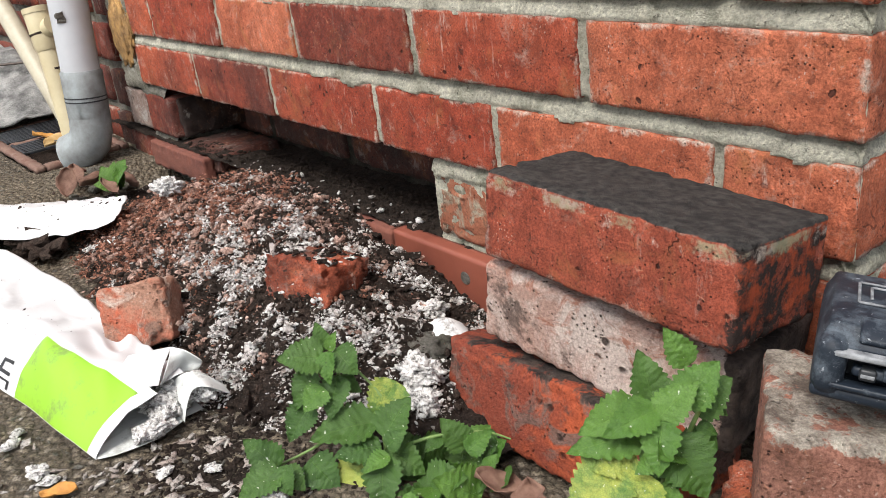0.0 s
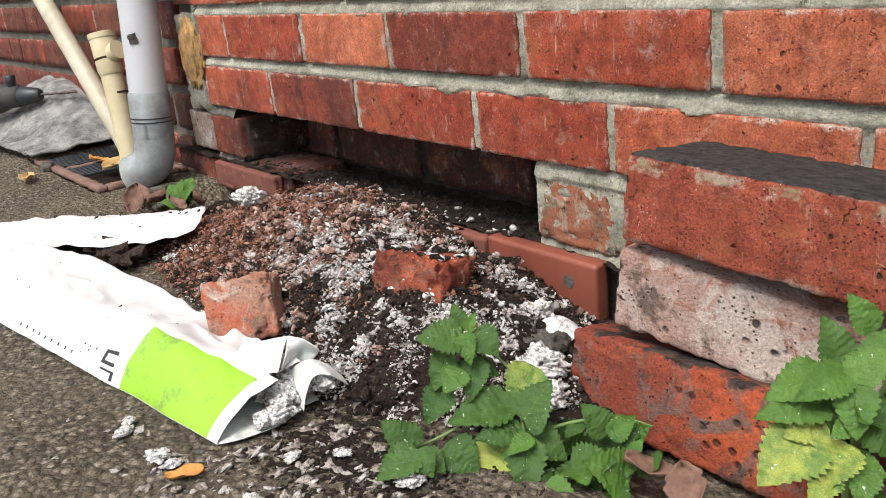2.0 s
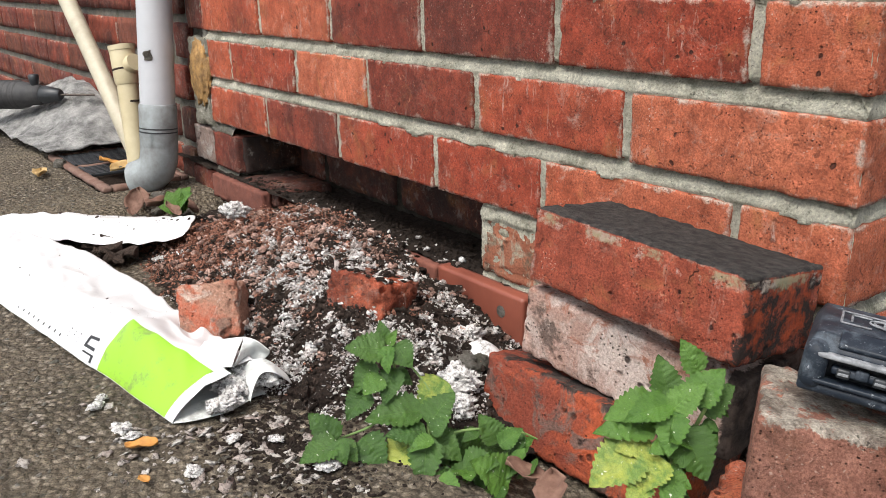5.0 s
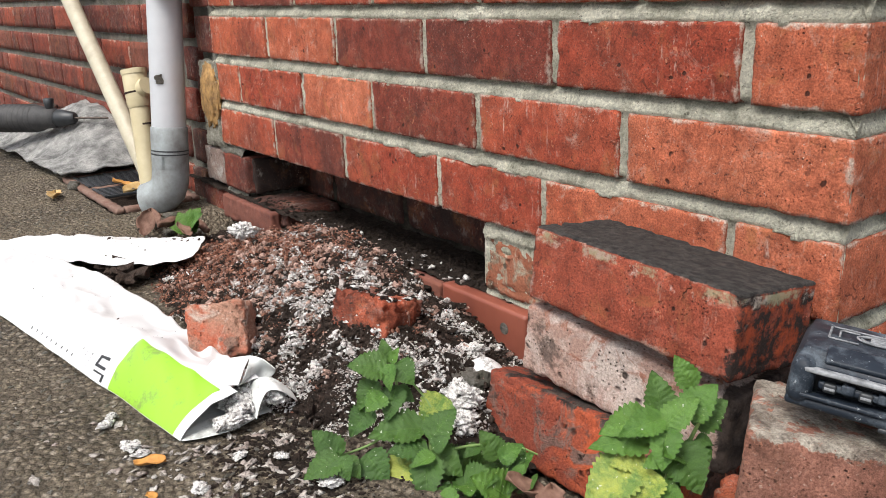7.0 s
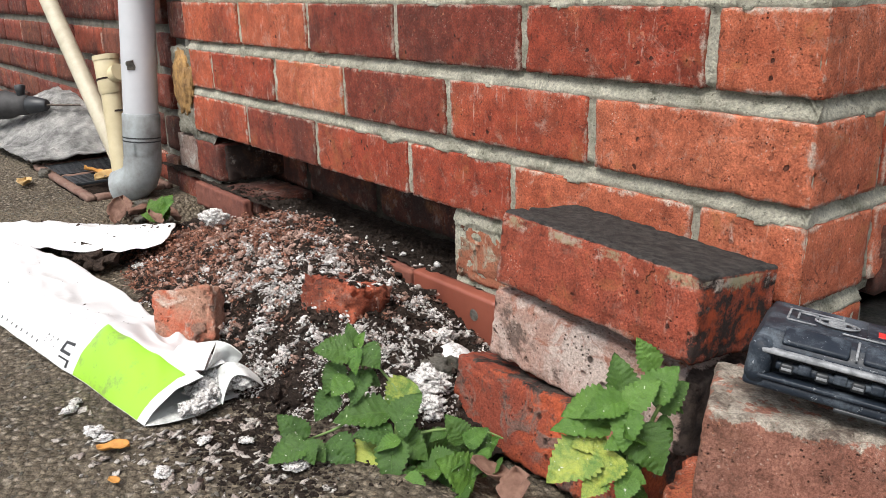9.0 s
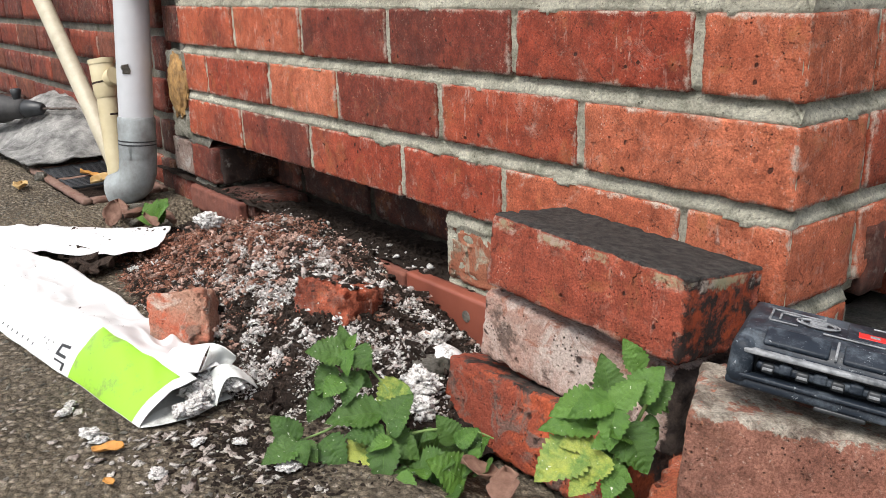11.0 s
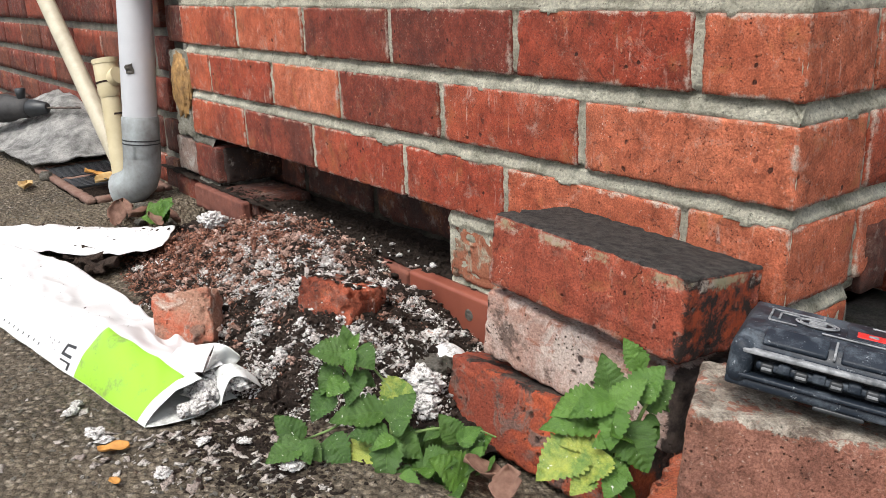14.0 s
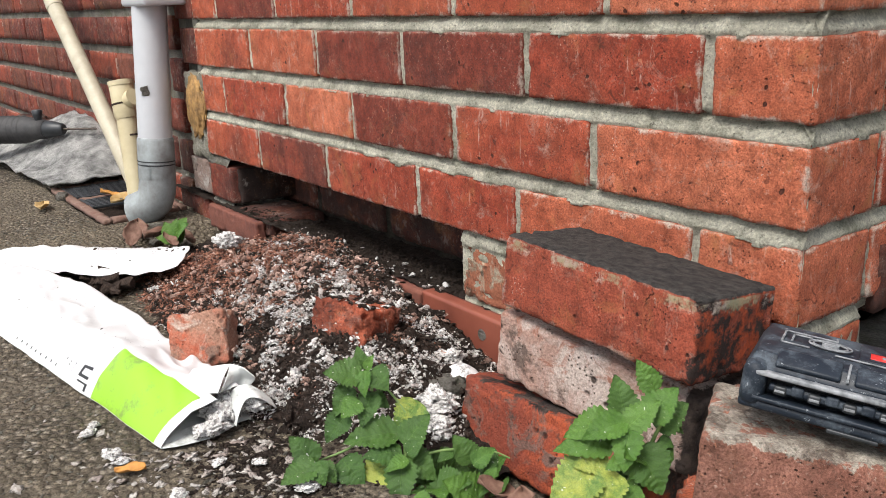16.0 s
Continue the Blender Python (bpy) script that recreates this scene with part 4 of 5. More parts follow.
def bag_point(x, s, lift=0.0):
    """The top of the lying bag at x; s runs from the near edge (0) to the far one (1)."""
    near = -0.414 + (x + 0.423) * 0.139
    far = curve([(-0.40, -0.318, 0), (-0.64, -0.314, 0), (-0.88, -0.332, 0), (-1.12, -0.395, 0), (-1.36, -0.46, 0), (-1.6, -0.53, 0)], min(1, max(0, (-0.40 - x) / 1.2))).y
    high = 0.034 + 0.01 * math.exp(-((x + 0.56) / 0.075) ** 2) - 0.004 * smooth_step(x, -0.5, -0.42)
    crest = bag_ridge(x)
    low = 0.026 + 0.006 * math.sin(x * 11)
    if s <= crest:
        z = high * math.sin(math.pi / 2 * s / crest) ** 0.85
    else:
        f = (s - crest) / (1 - crest)
        z = high + (low - high) * smooth_step(f, 0, 0.75)
        z *= 1 - 0.55 * smooth_step(f, 0.93, 1.0)
    y = near + (far - near) * s
    k = Vector((x, y, 0))
    crease = 1 - abs(noise.noise(Vector((x * 16 + y * 12, y * 34, 1))))
    fold = 0.012 * (crease - 0.75) + noise.noise(Vector((x * 9 + y * 14, y * 30, 5))) * 0.004
    fold *= smooth_step(s, 0.0, 0.3) * (0.5 + 0.8 * smooth_step(x, -0.8, -0.6)) * (1 - 0.75 * smooth_step(x, -0.56, -0.45))
    return Vector((x, y + 0.003 * noise.noise(k * 17), 0.0535 + z + fold + lift))


plastic_bag = empty("plastic_bag", pose(-0.9, -0.4, 0.053), "torn white plastic bag with a lime green band, lying flat", "plastic bag")
BAG_AT = Vector((-0.9, -0.4, 0.053))


def bag_sheet(name, x0, x1, span, material, label="", inside=0.0, rows=26):
    """A stretch of the bag's upper side between x0 and x1; span(x) gives the ends in s."""
    n = max(3, round((x1 - x0) / 0.005))
    verts = []
    for i in range(n + 1):
        x = x0 + (x1 - x0) * i / n
        a, b = span(x)
        for j in range(rows + 1):
            verts.append(bag_point(x, a + (b - a) * j / rows, -inside) - BAG_AT)
    w = rows + 1
    faces = [(i * w + j, (i + 1) * w + j, (i + 1) * w + j + 1, i * w + j + 1) for i in range(n) for j in range(rows)]
    return mesh_object(name, verts, faces, material, plastic_bag, label)


bag_sheet("body", -1.56, -0.588, lambda x: (0, 1), FILM, rows=44)
bag_sheet("green_band", -0.588, -0.438, lambda x: (0, bag_ridge(x)), FILM_GREEN, "lime green printed band")
bag_sheet("back_side", -0.588, -0.438, lambda x: (bag_ridge(x), 1), FILM, "creased white back of the bag")
bag_sheet("rim", -0.438, -0.423, lambda x: (0, 0.66), FILM, "white rim of the bag's mouth")
bag_sheet("lining", -0.56, -0.4245, lambda x: (0.02, 0.64), FILM_IN, "grey-white inside of the bag", 0.0015)
bottom = [(-1.56 + 1.137 * i / 60, j / 8) for i in range(61) for j in range(9)]
mesh_object("underside", [Vector((*bag_point(x, s).xy, 0.0525)) - BAG_AT for x, s in bottom],
            [(i * 9 + j, i * 9 + j + 1, i * 9 + j + 10, i * 9 + j + 9) for i in range(60) for j in range(8)], FILM_IN, plastic_bag)


def sheet(name, rows, material, parent, at, label="", fine=30, wrinkle=0.002, thick=0.0012):
    """A thin curved sheet through rows of points."""
    verts = []
    for i in range(fine + 1):
        line = [curve(r, i / fine) for r in rows]
        for j in range(fine + 1):
            p = curve(line, j / fine)
            verts.append(p + wobble(p, 45, wrinkle) + wobble(p, 13, wrinkle * 1.5) - at)
    w = fine + 1
    faces = [(i * w + j, i * w + j + 1, (i + 1) * w + j + 1, (i + 1) * w + j) for i in range(fine) for j in range(fine)]
    ob = mesh_object(name, verts, faces, material, parent, label)
    m = ob.modifiers.new("thickness", "SOLIDIFY")
    m.thickness = thick
    return ob


# the far arm of the bag, running under the heap
sheet("far_fold", [
    [(-1.5, -0.54, 0.056), (-1.3, -0.43, 0.06), (-1.22, -0.31, 0.066), (-1.115, -0.225, 0.074), (-0.98, -0.165, 0.086)],
    [(-1.42, -0.535, 0.078), (-1.24, -0.43, 0.083), (-1.145, -0.325, 0.094), (-1.05, -0.25, 0.088), (-0.94, -0.18, 0.1)],
    [(-1.36, -0.53, 0.066), (-1.18, -0.43, 0.072), (-1.08, -0.335, 0.075), (-0.99, -0.265, 0.078), (-0.915, -0.2, 0.094)],
    [(-1.3, -0.525, 0.07), (-1.12, -0.43, 0.078), (-1.02, -0.355, 0.084), (-0.95, -0.288, 0.08), (-0.9, -0.225, 0.088)]],
    FILM, plastic_bag, BAG_AT, "soiled fold of white film", 60, 0.005)
# torn layers at the mouth
sheet("lower_lip", [
    [(-0.422, -0.413, 0.053), (-0.413, -0.394, 0.053), (-0.410, -0.372, 0.053), (-0.412, -0.353, 0.053), (-0.415, -0.339, 0.054)],
    [(-0.434, -0.407, 0.054), (-0.444, -0.385, 0.054), (-0.446, -0.360, 0.054), (-0.437, -0.342, 0.054), (-0.432, -0.331, 0.056)]],
    FILM_IN, plastic_bag, BAG_AT, "grey-white lower lip of the bag's mouth", 26, 0.0006, 0.0008)
sheet("inner_roll", [
    [(-0.410, -0.339, 0.055), (-0.414, -0.331, 0.068), (-0.412, -0.323, 0.080), (-0.405, -0.312, 0.079), (-0.409, -0.294, 0.062)],
    [(-0.431, -0.337, 0.057), (-0.431, -0.330, 0.075), (-0.422, -0.324, 0.088), (-0.417, -0.312, 0.085), (-0.412, -0.295, 0.066)],
    [(-0.446, -0.335, 0.057), (-0.444, -0.328, 0.078), (-0.428, -0.323, 0.090), (-0.419, -0.312, 0.088), (-0.416, -0.296, 0.070)]],
    FILM_IN, plastic_bag, BAG_AT, "rolled-up torn inner layer", 30, 0.0008, 0.0008)
sheet("upper_flap", [
    [(-0.481, -0.364, 0.083), (-0.450, -0.358, 0.086), (-0.432, -0.346, 0.087)],
    [(-0.483, -0.361, 0.090), (-0.457, -0.352, 0.094), (-0.436, -0.339, 0.096)],
    [(-0.496, -0.348, 0.093), (-0.477, -0.334, 0.099), (-0.462, -0.319, 0.102)]],
    FILM, plastic_bag, BAG_AT, "torn upper flap of white film", 26, 0.0008, 0.0008)
sheet("flap_curl", [
    [(-0.462, -0.319, 0.102), (-0.440, -0.334, 0.096), (-0.433, -0.345, 0.087)],
    [(-0.446, -0.312, 0.102), (-0.452, -0.313, 0.088), (-0.453, -0.324, 0.080)],
    [(-0.435, -0.304, 0.093), (-0.443, -0.301, 0.085), (-0.448, -0.305, 0.078)]],
    FILM_IN, plastic_bag, BAG_AT, "grey underside of the curled flap", 26, 0.0006, 0.0008)

def print_bar(x, s0, s1, width, slant=0.0):
    """A printed bar on the bag from s0 to s1."""
    verts = []
    for i in range(9):
        s = s0 + (s1 - s0) * i / 8
        for dx in (-width / 2, width / 2):
            verts.append(bag_point(x + dx + slant * i / 8, s, 0.0009) - BAG_AT)
    mesh_object("print", verts, [(2 * i, 2 * i + 1, 2 * i + 3, 2 * i + 2) for i in range(8)], INK, plastic_bag)


# two large letter shapes lying on their sides, and lines of small print
for x, s0, s1, w in ((-0.63, 0.06, 0.135, 0.0055), (-0.619, 0.06, 0.078, 0.024), (-0.619, 0.117, 0.135, 0.024),
                     (-0.606, 0.005, 0.042, 0.005), (-0.618, 0.032, 0.042, 0.024)):
    print_bar(x, s0, s1, w)
for line in range(3):
    for k in range(5 - line):
        print_bar(-0.652 - 0.013 * line, 0.1 - 0.022 * k, 0.114 - 0.026 * k - 0.005 * ((k + line) % 2), 0.0022)
for k in range(9):
    print_bar(-0.695 - 0.016 * k, 0.03, 0.048, 0.0026)


# ---- plants ----
def leaf_mesh(seed, teeth=9, fold=0.16):
    """A serrated, veined leaf along +y, one long and one wide, curling slightly."""
    rows, cols = teeth * 5, 12
    verts, uvs = [], []
    for i in range(rows + 1):
        t = i / rows
        half = 0.5 * (math.sin(math.pi * min(1.0, t ** 0.56)) ** 0.85 if 0 < t < 1 else 0.0)
        lobe = 0.83 + 0.2 * abs(math.sin(math.pi * (t * teeth + 0.25))) if 0.03 < t < 0.985 else 1
        for j in range(cols + 1):
            u = (j / cols - 0.5) * 2
            x = half * u * (1 + (lobe - 1) * max(0.0, (abs(u) - 0.6) / 0.4))
            side = abs(((t * 8 - abs(u) * half * 3.5) % 1.0) - 0.5)
            quilt = 0.045 * (0.5 - side) * 2 * (1 - abs(u) ** 3) + 0.02 * min(1, abs(u) * 6)
            z = fold * abs(x) - quilt * 0.6 - 0.22 * (t - 0.35) ** 2 - 0.1 * x * x
            z += 0.05 * noise.noise(Vector((x * 4, t * 4, seed))) + 0.02 * noise.noise(Vector((x * 14, t * 14, seed)))
            verts.append((x, t - 0.02 * abs(u) * (1 - t), z))
            uvs.append((j / cols, t))
    w = cols + 1
    faces = [(i * w + j, i * w + j + 1, (i + 1) * w + j + 1, (i + 1) * w + j) for i in range(rows) for j in range(cols)]
    me = bpy.data.meshes.new("leaf")
    me.from_pydata(verts, [], faces)
    lay = me.uv_layers.new()
    for lp in me.loops:
        lay.data[lp.index].uv = uvs[lp.vertex_index]
    me.polygons.foreach_set("use_smooth", [True] * len(me.polygons))
    return me


LEAF_MESHES = {}
leaf_rng = random.Random(11)


def leaf(plant, base, tip, width, material):
    key = (material.name, leaf_rng.randrange(3))
    if key not in LEAF_MESHES:
        LEAF_MESHES[key] = leaf_mesh(key[1] * 3.1, 8 + key[1], 0.1 + 0.09 * key[1])
        LEAF_MESHES[key].materials.append(material)
    ob = new("leaf", LEAF_MESHES[key])
    base, tip = Vector(base), Vector(tip)
    d = tip - base
    up = Vector((0.5, -0.6, 0.9)) + Vector([leaf_rng.uniform(-0.25, 0.25) for _ in range(3)])
    y = d.normalized()
    x = y.cross(up).normalized()
    z = x.cross(y)
    m = Matrix((x, y, z)).transposed().to_4x4()
    m.translation = base
    ob.parent = plant
    long = d.length * 1.16
    ob.matrix_basis = plant.matrix_basis.inverted() @ m @ Matrix.Diagonal((long * (0.24 + width * 0.82), long, long, 1))
    return ob


def stem(plant, points, r0, r1, material=None):
    pts = [curve(points, i / 14) for i in range(15)]
    inv = plant.matrix_basis.inverted()
    return part("stem", tube([inv @ p for p in pts], [r0 + (r1 - r0) * i / 14 for i in range(15)], 8), material or STEM, plant)


balm_plant = empty("balm_plant", pose(-0.27, -0.25, 0.03), "green serrated-leaved weed with a few yellowing leaves", "weed")
leaf(balm_plant, (-0.281, -0.263, 0.136), (-0.297, -0.289, 0.141), 0.80, LEAF)
leaf(balm_plant, (-0.288, -0.256, 0.136), (-0.297, -0.256, 0.154), 0.55, LEAF)
leaf(balm_plant, (-0.277, -0.254, 0.139), (-0.259, -0.251, 0.126), 1.00, LEAF)
leaf(balm_plant, (-0.280, -0.261, 0.139), (-0.267, -0.270, 0.123), 0.50, LEAF_LIGHT)
leaf(balm_plant, (-0.282, -0.257, 0.138), (-0.281, -0.250, 0.150), 0.50, LEAF_LIGHT)
leaf(balm_plant, (-0.292, -0.270, 0.122), (-0.286, -0.290, 0.104), 0.60, LEAF)
leaf(balm_plant, (-0.276, -0.271, 0.114), (-0.274, -0.289, 0.105), 0.90, LEAF_LIGHT)
leaf(balm_plant, (-0.275, -0.257, 0.118), (-0.264, -0.275, 0.097), 0.60, LEAF)
leaf(balm_plant, (-0.285, -0.281, 0.099), (-0.281, -0.303, 0.083), 0.75, LEAF)
leaf(balm_plant, (-0.283, -0.252, 0.110), (-0.267, -0.246, 0.103), 0.70, LEAF)
leaf(balm_plant, (-0.251, -0.221, 0.105), (-0.247, -0.247, 0.085), 0.80, LEAF_YELLOW)
leaf(balm_plant, (-0.246, -0.249, 0.086), (-0.266, -0.289, 0.083), 0.55, LEAF)
leaf(balm_plant, (-0.230, -0.256, 0.074), (-0.244, -0.284, 0.075), 0.65, LEAF)
leaf(balm_plant, (-0.233, -0.251, 0.078), (-0.229, -0.229, 0.100), 0.80, LEAF)
leaf(balm_plant, (-0.225, -0.254, 0.074), (-0.219, -0.242, 0.084), 0.80, LEAF)
leaf(balm_plant, (-0.222, -0.261, 0.071), (-0.204, -0.278, 0.044), 0.62, LEAF)
leaf(balm_plant, (-0.232, -0.250, 0.067), (-0.207, -0.239, 0.053), 0.80, LEAF)
leaf(balm_plant, (-0.242, -0.261, 0.063), (-0.239, -0.290, 0.043), 0.85, LEAF_YELLOW)
leaf(balm_plant, (-0.267, -0.298, 0.066), (-0.244, -0.293, 0.049), 0.90, LEAF)
leaf(balm_plant, (-0.275, -0.320, 0.068), (-0.294, -0.333, 0.087), 0.70, LEAF)
leaf(balm_plant, (-0.271, -0.323, 0.069), (-0.278, -0.352, 0.060), 0.70, LEAF)
leaf(balm_plant, (-0.270, -0.322, 0.071), (-0.255, -0.325, 0.058), 0.80, LEAF)
leaf(balm_plant, (-0.272, -0.318, 0.066), (-0.255, -0.314, 0.056), 0.80, LEAF)
leaf(balm_plant, (-0.195, -0.202, 0.059), (-0.210, -0.209, 0.079), 0.75, LEAF)
leaf(balm_plant, (-0.189, -0.206, 0.060), (-0.182, -0.189, 0.072), 0.60, LEAF_LIGHT)
leaf(balm_plant, (-0.195, -0.252, 0.036), (-0.193, -0.236, 0.054), 0.70, LEAF)
leaf(balm_plant, (-0.174, -0.226, 0.036), (-0.183, -0.230, 0.051), 0.80, LEAF_LIGHT)
leaf(balm_plant, (-0.172, -0.204, 0.051), (-0.169, -0.196, 0.061), 0.70, LEAF_LIGHT)
leaf(balm_plant, (-0.184, -0.186, 0.060), (-0.182, -0.198, 0.054), 0.80, LEAF)
leaf(balm_plant, (-0.202, -0.267, 0.038), (-0.202, -0.287, 0.030), 0.80, LEAF)
leaf(balm_plant, (-0.188, -0.252, 0.039), (-0.185, -0.270, 0.027), 0.80, LEAF_LIGHT)
leaf(balm_plant, (-0.182, -0.236, 0.033), (-0.164, -0.227, 0.027), 0.80, LEAF)
leaf(balm_plant, (-0.218, -0.258, 0.073), (-0.221, -0.277, 0.068), 0.60, LEAF_LIGHT)
leaf(balm_plant, (-0.212, -0.211, 0.066), (-0.214, -0.226, 0.061), 0.60, LEAF)
leaf(balm_plant, (-0.194, -0.182, 0.063), (-0.182, -0.182, 0.057), 0.60, LEAF)
stem(balm_plant, [(-0.229, -0.260, 0.044), (-0.246, -0.257, 0.068), (-0.267, -0.262, 0.089), (-0.280, -0.253, 0.114), (-0.293, -0.252, 0.131)], 0.0022, 0.0014)
stem(balm_plant, [(-0.230, -0.251, 0.053), (-0.240, -0.246, 0.070), (-0.249, -0.236, 0.090), (-0.257, -0.235, 0.101), (-0.274, -0.241, 0.117)], 0.002, 0.001)
stem(balm_plant, [(-0.246, -0.257, 0.068), (-0.264, -0.267, 0.082), (-0.271, -0.289, 0.071), (-0.283, -0.315, 0.063)], 0.0018, 0.001)
stem(balm_plant, [(-0.234, -0.253, 0.057), (-0.226, -0.233, 0.064), (-0.213, -0.211, 0.067), (-0.194, -0.185, 0.065), (-0.178, -0.171, 0.058)], 0.0018, 0.0008)

young_balm = empty("balm_plant", pose(-0.02, -0.19, 0.05), "bright green serrated-leaved weed growing between bricks", "weed")
leaf(young_balm, (-0.032, -0.180, 0.159), (-0.044, -0.177, 0.186), 0.65, LEAF)
leaf(young_balm, (-0.025, -0.189, 0.164), (-0.036, -0.217, 0.157), 0.55, LEAF_LIGHT)
leaf(young_balm, (-0.021, -0.191, 0.161), (-0.012, -0.171, 0.177), 0.62, LEAF_LIGHT)
leaf(young_balm, (-0.018, -0.173, 0.163), (-0.010, -0.153, 0.182), 0.75, LEAF_LIGHT)
leaf(young_balm, (-0.028, -0.152, 0.175), (-0.040, -0.157, 0.195), 0.60, LEAF_LIGHT)
leaf(young_balm, (-0.020, -0.162, 0.153), (-0.009, -0.142, 0.167), 0.95, LEAF)
leaf(young_balm, (-0.018, -0.192, 0.160), (-0.009, -0.208, 0.140), 0.68, LEAF_LIGHT)
leaf(young_balm, (-0.038, -0.188, 0.159), (-0.052, -0.219, 0.153), 0.60, LEAF_LIGHT)
leaf(young_balm, (-0.031, -0.194, 0.147), (-0.051, -0.229, 0.145), 0.40, LEAF_LIGHT)
leaf(young_balm, (-0.015, -0.186, 0.145), (0.008, -0.187, 0.122), 1.00, LEAF)
leaf(young_balm, (-0.031, -0.213, 0.131), (-0.040, -0.246, 0.116), 0.85, LEAF_YELLOW)
leaf(young_balm, (-0.030, -0.202, 0.137), (-0.039, -0.224, 0.134), 0.80, LEAF_YELLOW)
leaf(young_balm, (-0.015, -0.206, 0.130), (-0.016, -0.229, 0.114), 0.80, LEAF_YELLOW)
leaf(young_balm, (-0.015, -0.200, 0.140), (-0.018, -0.214, 0.137), 0.70, LEAF_LIGHT)
leaf(young_balm, (-0.014, -0.163, 0.144), (-0.004, -0.160, 0.141), 0.70, LEAF)
leaf(young_balm, (-0.013, -0.206, 0.121), (0.004, -0.200, 0.115), 0.70, LEAF_LIGHT)
leaf(young_balm, (-0.015, -0.220, 0.118), (-0.016, -0.238, 0.110), 0.80, LEAF_YELLOW)
leaf(young_balm, (-0.002, -0.206, 0.119), (0.001, -0.221, 0.108), 0.80, LEAF_LIGHT)
leaf(young_balm, (-0.015, -0.150, 0.151), (-0.005, -0.148, 0.148), 0.70, LEAF)
for k in range(12):
    a, n = leaf_rng.uniform(0, 6.28), leaf_rng.uniform(0.014, 0.026)
    bx, by, bz = -0.015 + leaf_rng.gauss(0, 0.012), -0.178 + leaf_rng.gauss(0, 0.01), leaf_rng.uniform(0.1, 0.145)
    leaf(young_balm, (bx, by, bz), (bx + n * math.cos(a), by + n * math.sin(a), bz + leaf_rng.uniform(-0.012, 0.008)), leaf_rng.uniform(0.6, 0.9), LEAF if k % 2 else LEAF_LIGHT)
stem(young_balm, [(-0.03, -0.17, 0.04), (-0.02, -0.19, 0.1), (-0.021, -0.18, 0.138), (-0.033, -0.178, 0.153)], 0.003, 0.0018)
stem(young_balm, [(-0.02, -0.185, 0.1), (-0.015, -0.172, 0.14), (-0.008, -0.165, 0.165)], 0.0022, 0.0012)

for k in range(26):
    a, r = leaf_rng.uniform(0, 6.28), leaf_rng.uniform(0.01, 0.05)
    bx, by = -0.2 + r * 1.3 * math.cos(a), -0.225 + 0.9 * r * math.sin(a)
    d = leaf_rng.uniform(0, 6.28)
    n = leaf_rng.uniform(0.016, 0.03)
    leaf(balm_plant, (bx, by, leaf_rng.uniform(0.03, 0.055)), (bx + n * math.cos(d), by + n * math.sin(d), leaf_rng.uniform(0.035, 0.065)), leaf_rng.uniform(0.6, 0.9), LEAF if k % 3 else LEAF_LIGHT)

seedling = empty("seedling", pose(-1.195, -0.12, 0.045), "small pale green seedling by the drain", "weed")
for az, out, up, w in ((200, 0.018, 0.03, 0.8), (60, 0.022, 0.038, 0.9), (150, 0.02, 0.014, 0.8), (300, 0.02, 0.012, 0.8), (20, 0.035, 0.034, 0.9), (110, 0.008, 0.036, 0.7), (250, 0.026, 0.01, 0.8)):
    leaf(seedling, (-1.195, -0.12, 0.05), (-1.195 + out * math.cos(radians(az)), -0.12 + out * math.sin(radians(az)), 0.05 + up), w, LEAF_LIGHT)
stem(seedling, [(-1.195, -0.12, 0.03), (-1.194, -0.119, 0.04), (-1.194, -0.119, 0.05)], 0.0015, 0.001)


# ---- fallen leaves and paper ----
def fallen_leaf(name, m, length, width, material, label, seed):
    rows, cols, verts = 16, 8, []
    for i in range(rows + 1):
        t = i / rows
        half = width / 2 * (math.sin(math.pi * t) ** 0.7 if 0 < t < 1 else 0) * (1 + 0.25 * noise.noise(Vector((t * 6, seed, 0))))
        for j in range(cols + 1):
            u = j / cols * 2 - 1
            verts.append((half * u, length * (t - 0.5), 0.12 * length * u * u + 0.1 * length * noise.noise(Vector((u * 1.3, t * 3, seed))) + 0.002))
    w = cols + 1
    faces = [(i * w + j, i * w + j + 1, (i + 1) * w + j + 1, (i + 1) * w + j) for i in range(rows) for j in range(cols)]
    ob = mesh_object(name, verts, faces, material)
    ob.modifiers.new("thickness", "SOLIDIFY").thickness = 0.0006
    ob.matrix_basis = m
    return tagged(ob, label, "fallen leaf")


fallen_leaf("fallen_leaf", pose(-0.4, -0.451, 0.0515, 4, 0, -37), 0.03, 0.015, ORANGE_LEAF, "curled orange leaf on the concrete", 1)
fallen_leaf("fallen_leaf", pose(-0.345, -0.468, 0.051, 0, 3, 100), 0.014, 0.009, ORANGE_LEAF, "scrap of an orange-red leaf on the concrete", 5)
fallen_leaf("fallen_leaf", pose(-1.67, -0.245, 0.055, 0, 6, 70), 0.06, 0.03, DRY_LEAF, "dry ochre leaf on the concrete", 2)
fallen_leaf("fallen_leaf", pose(-0.15, -0.21, 0.05, 20, 10, 130), 0.04, 0.03, DEAD_LEAF, "curled brown dead leaf among the weeds", 3)
fallen_leaf("fallen_leaf", pose(-0.118, -0.21, 0.05, 12, -16, 40), 0.042, 0.028, DEAD_LEAF, "crumpled brown dead leaf beside the stacked bricks", 8)
fallen_leaf("fallen_leaf", pose(-1.255, -0.175, 0.062, 65, 10, 60), 0.05, 0.034, DEAD_LEAF, "upright brown dead leaf at the slab's edge", 4)
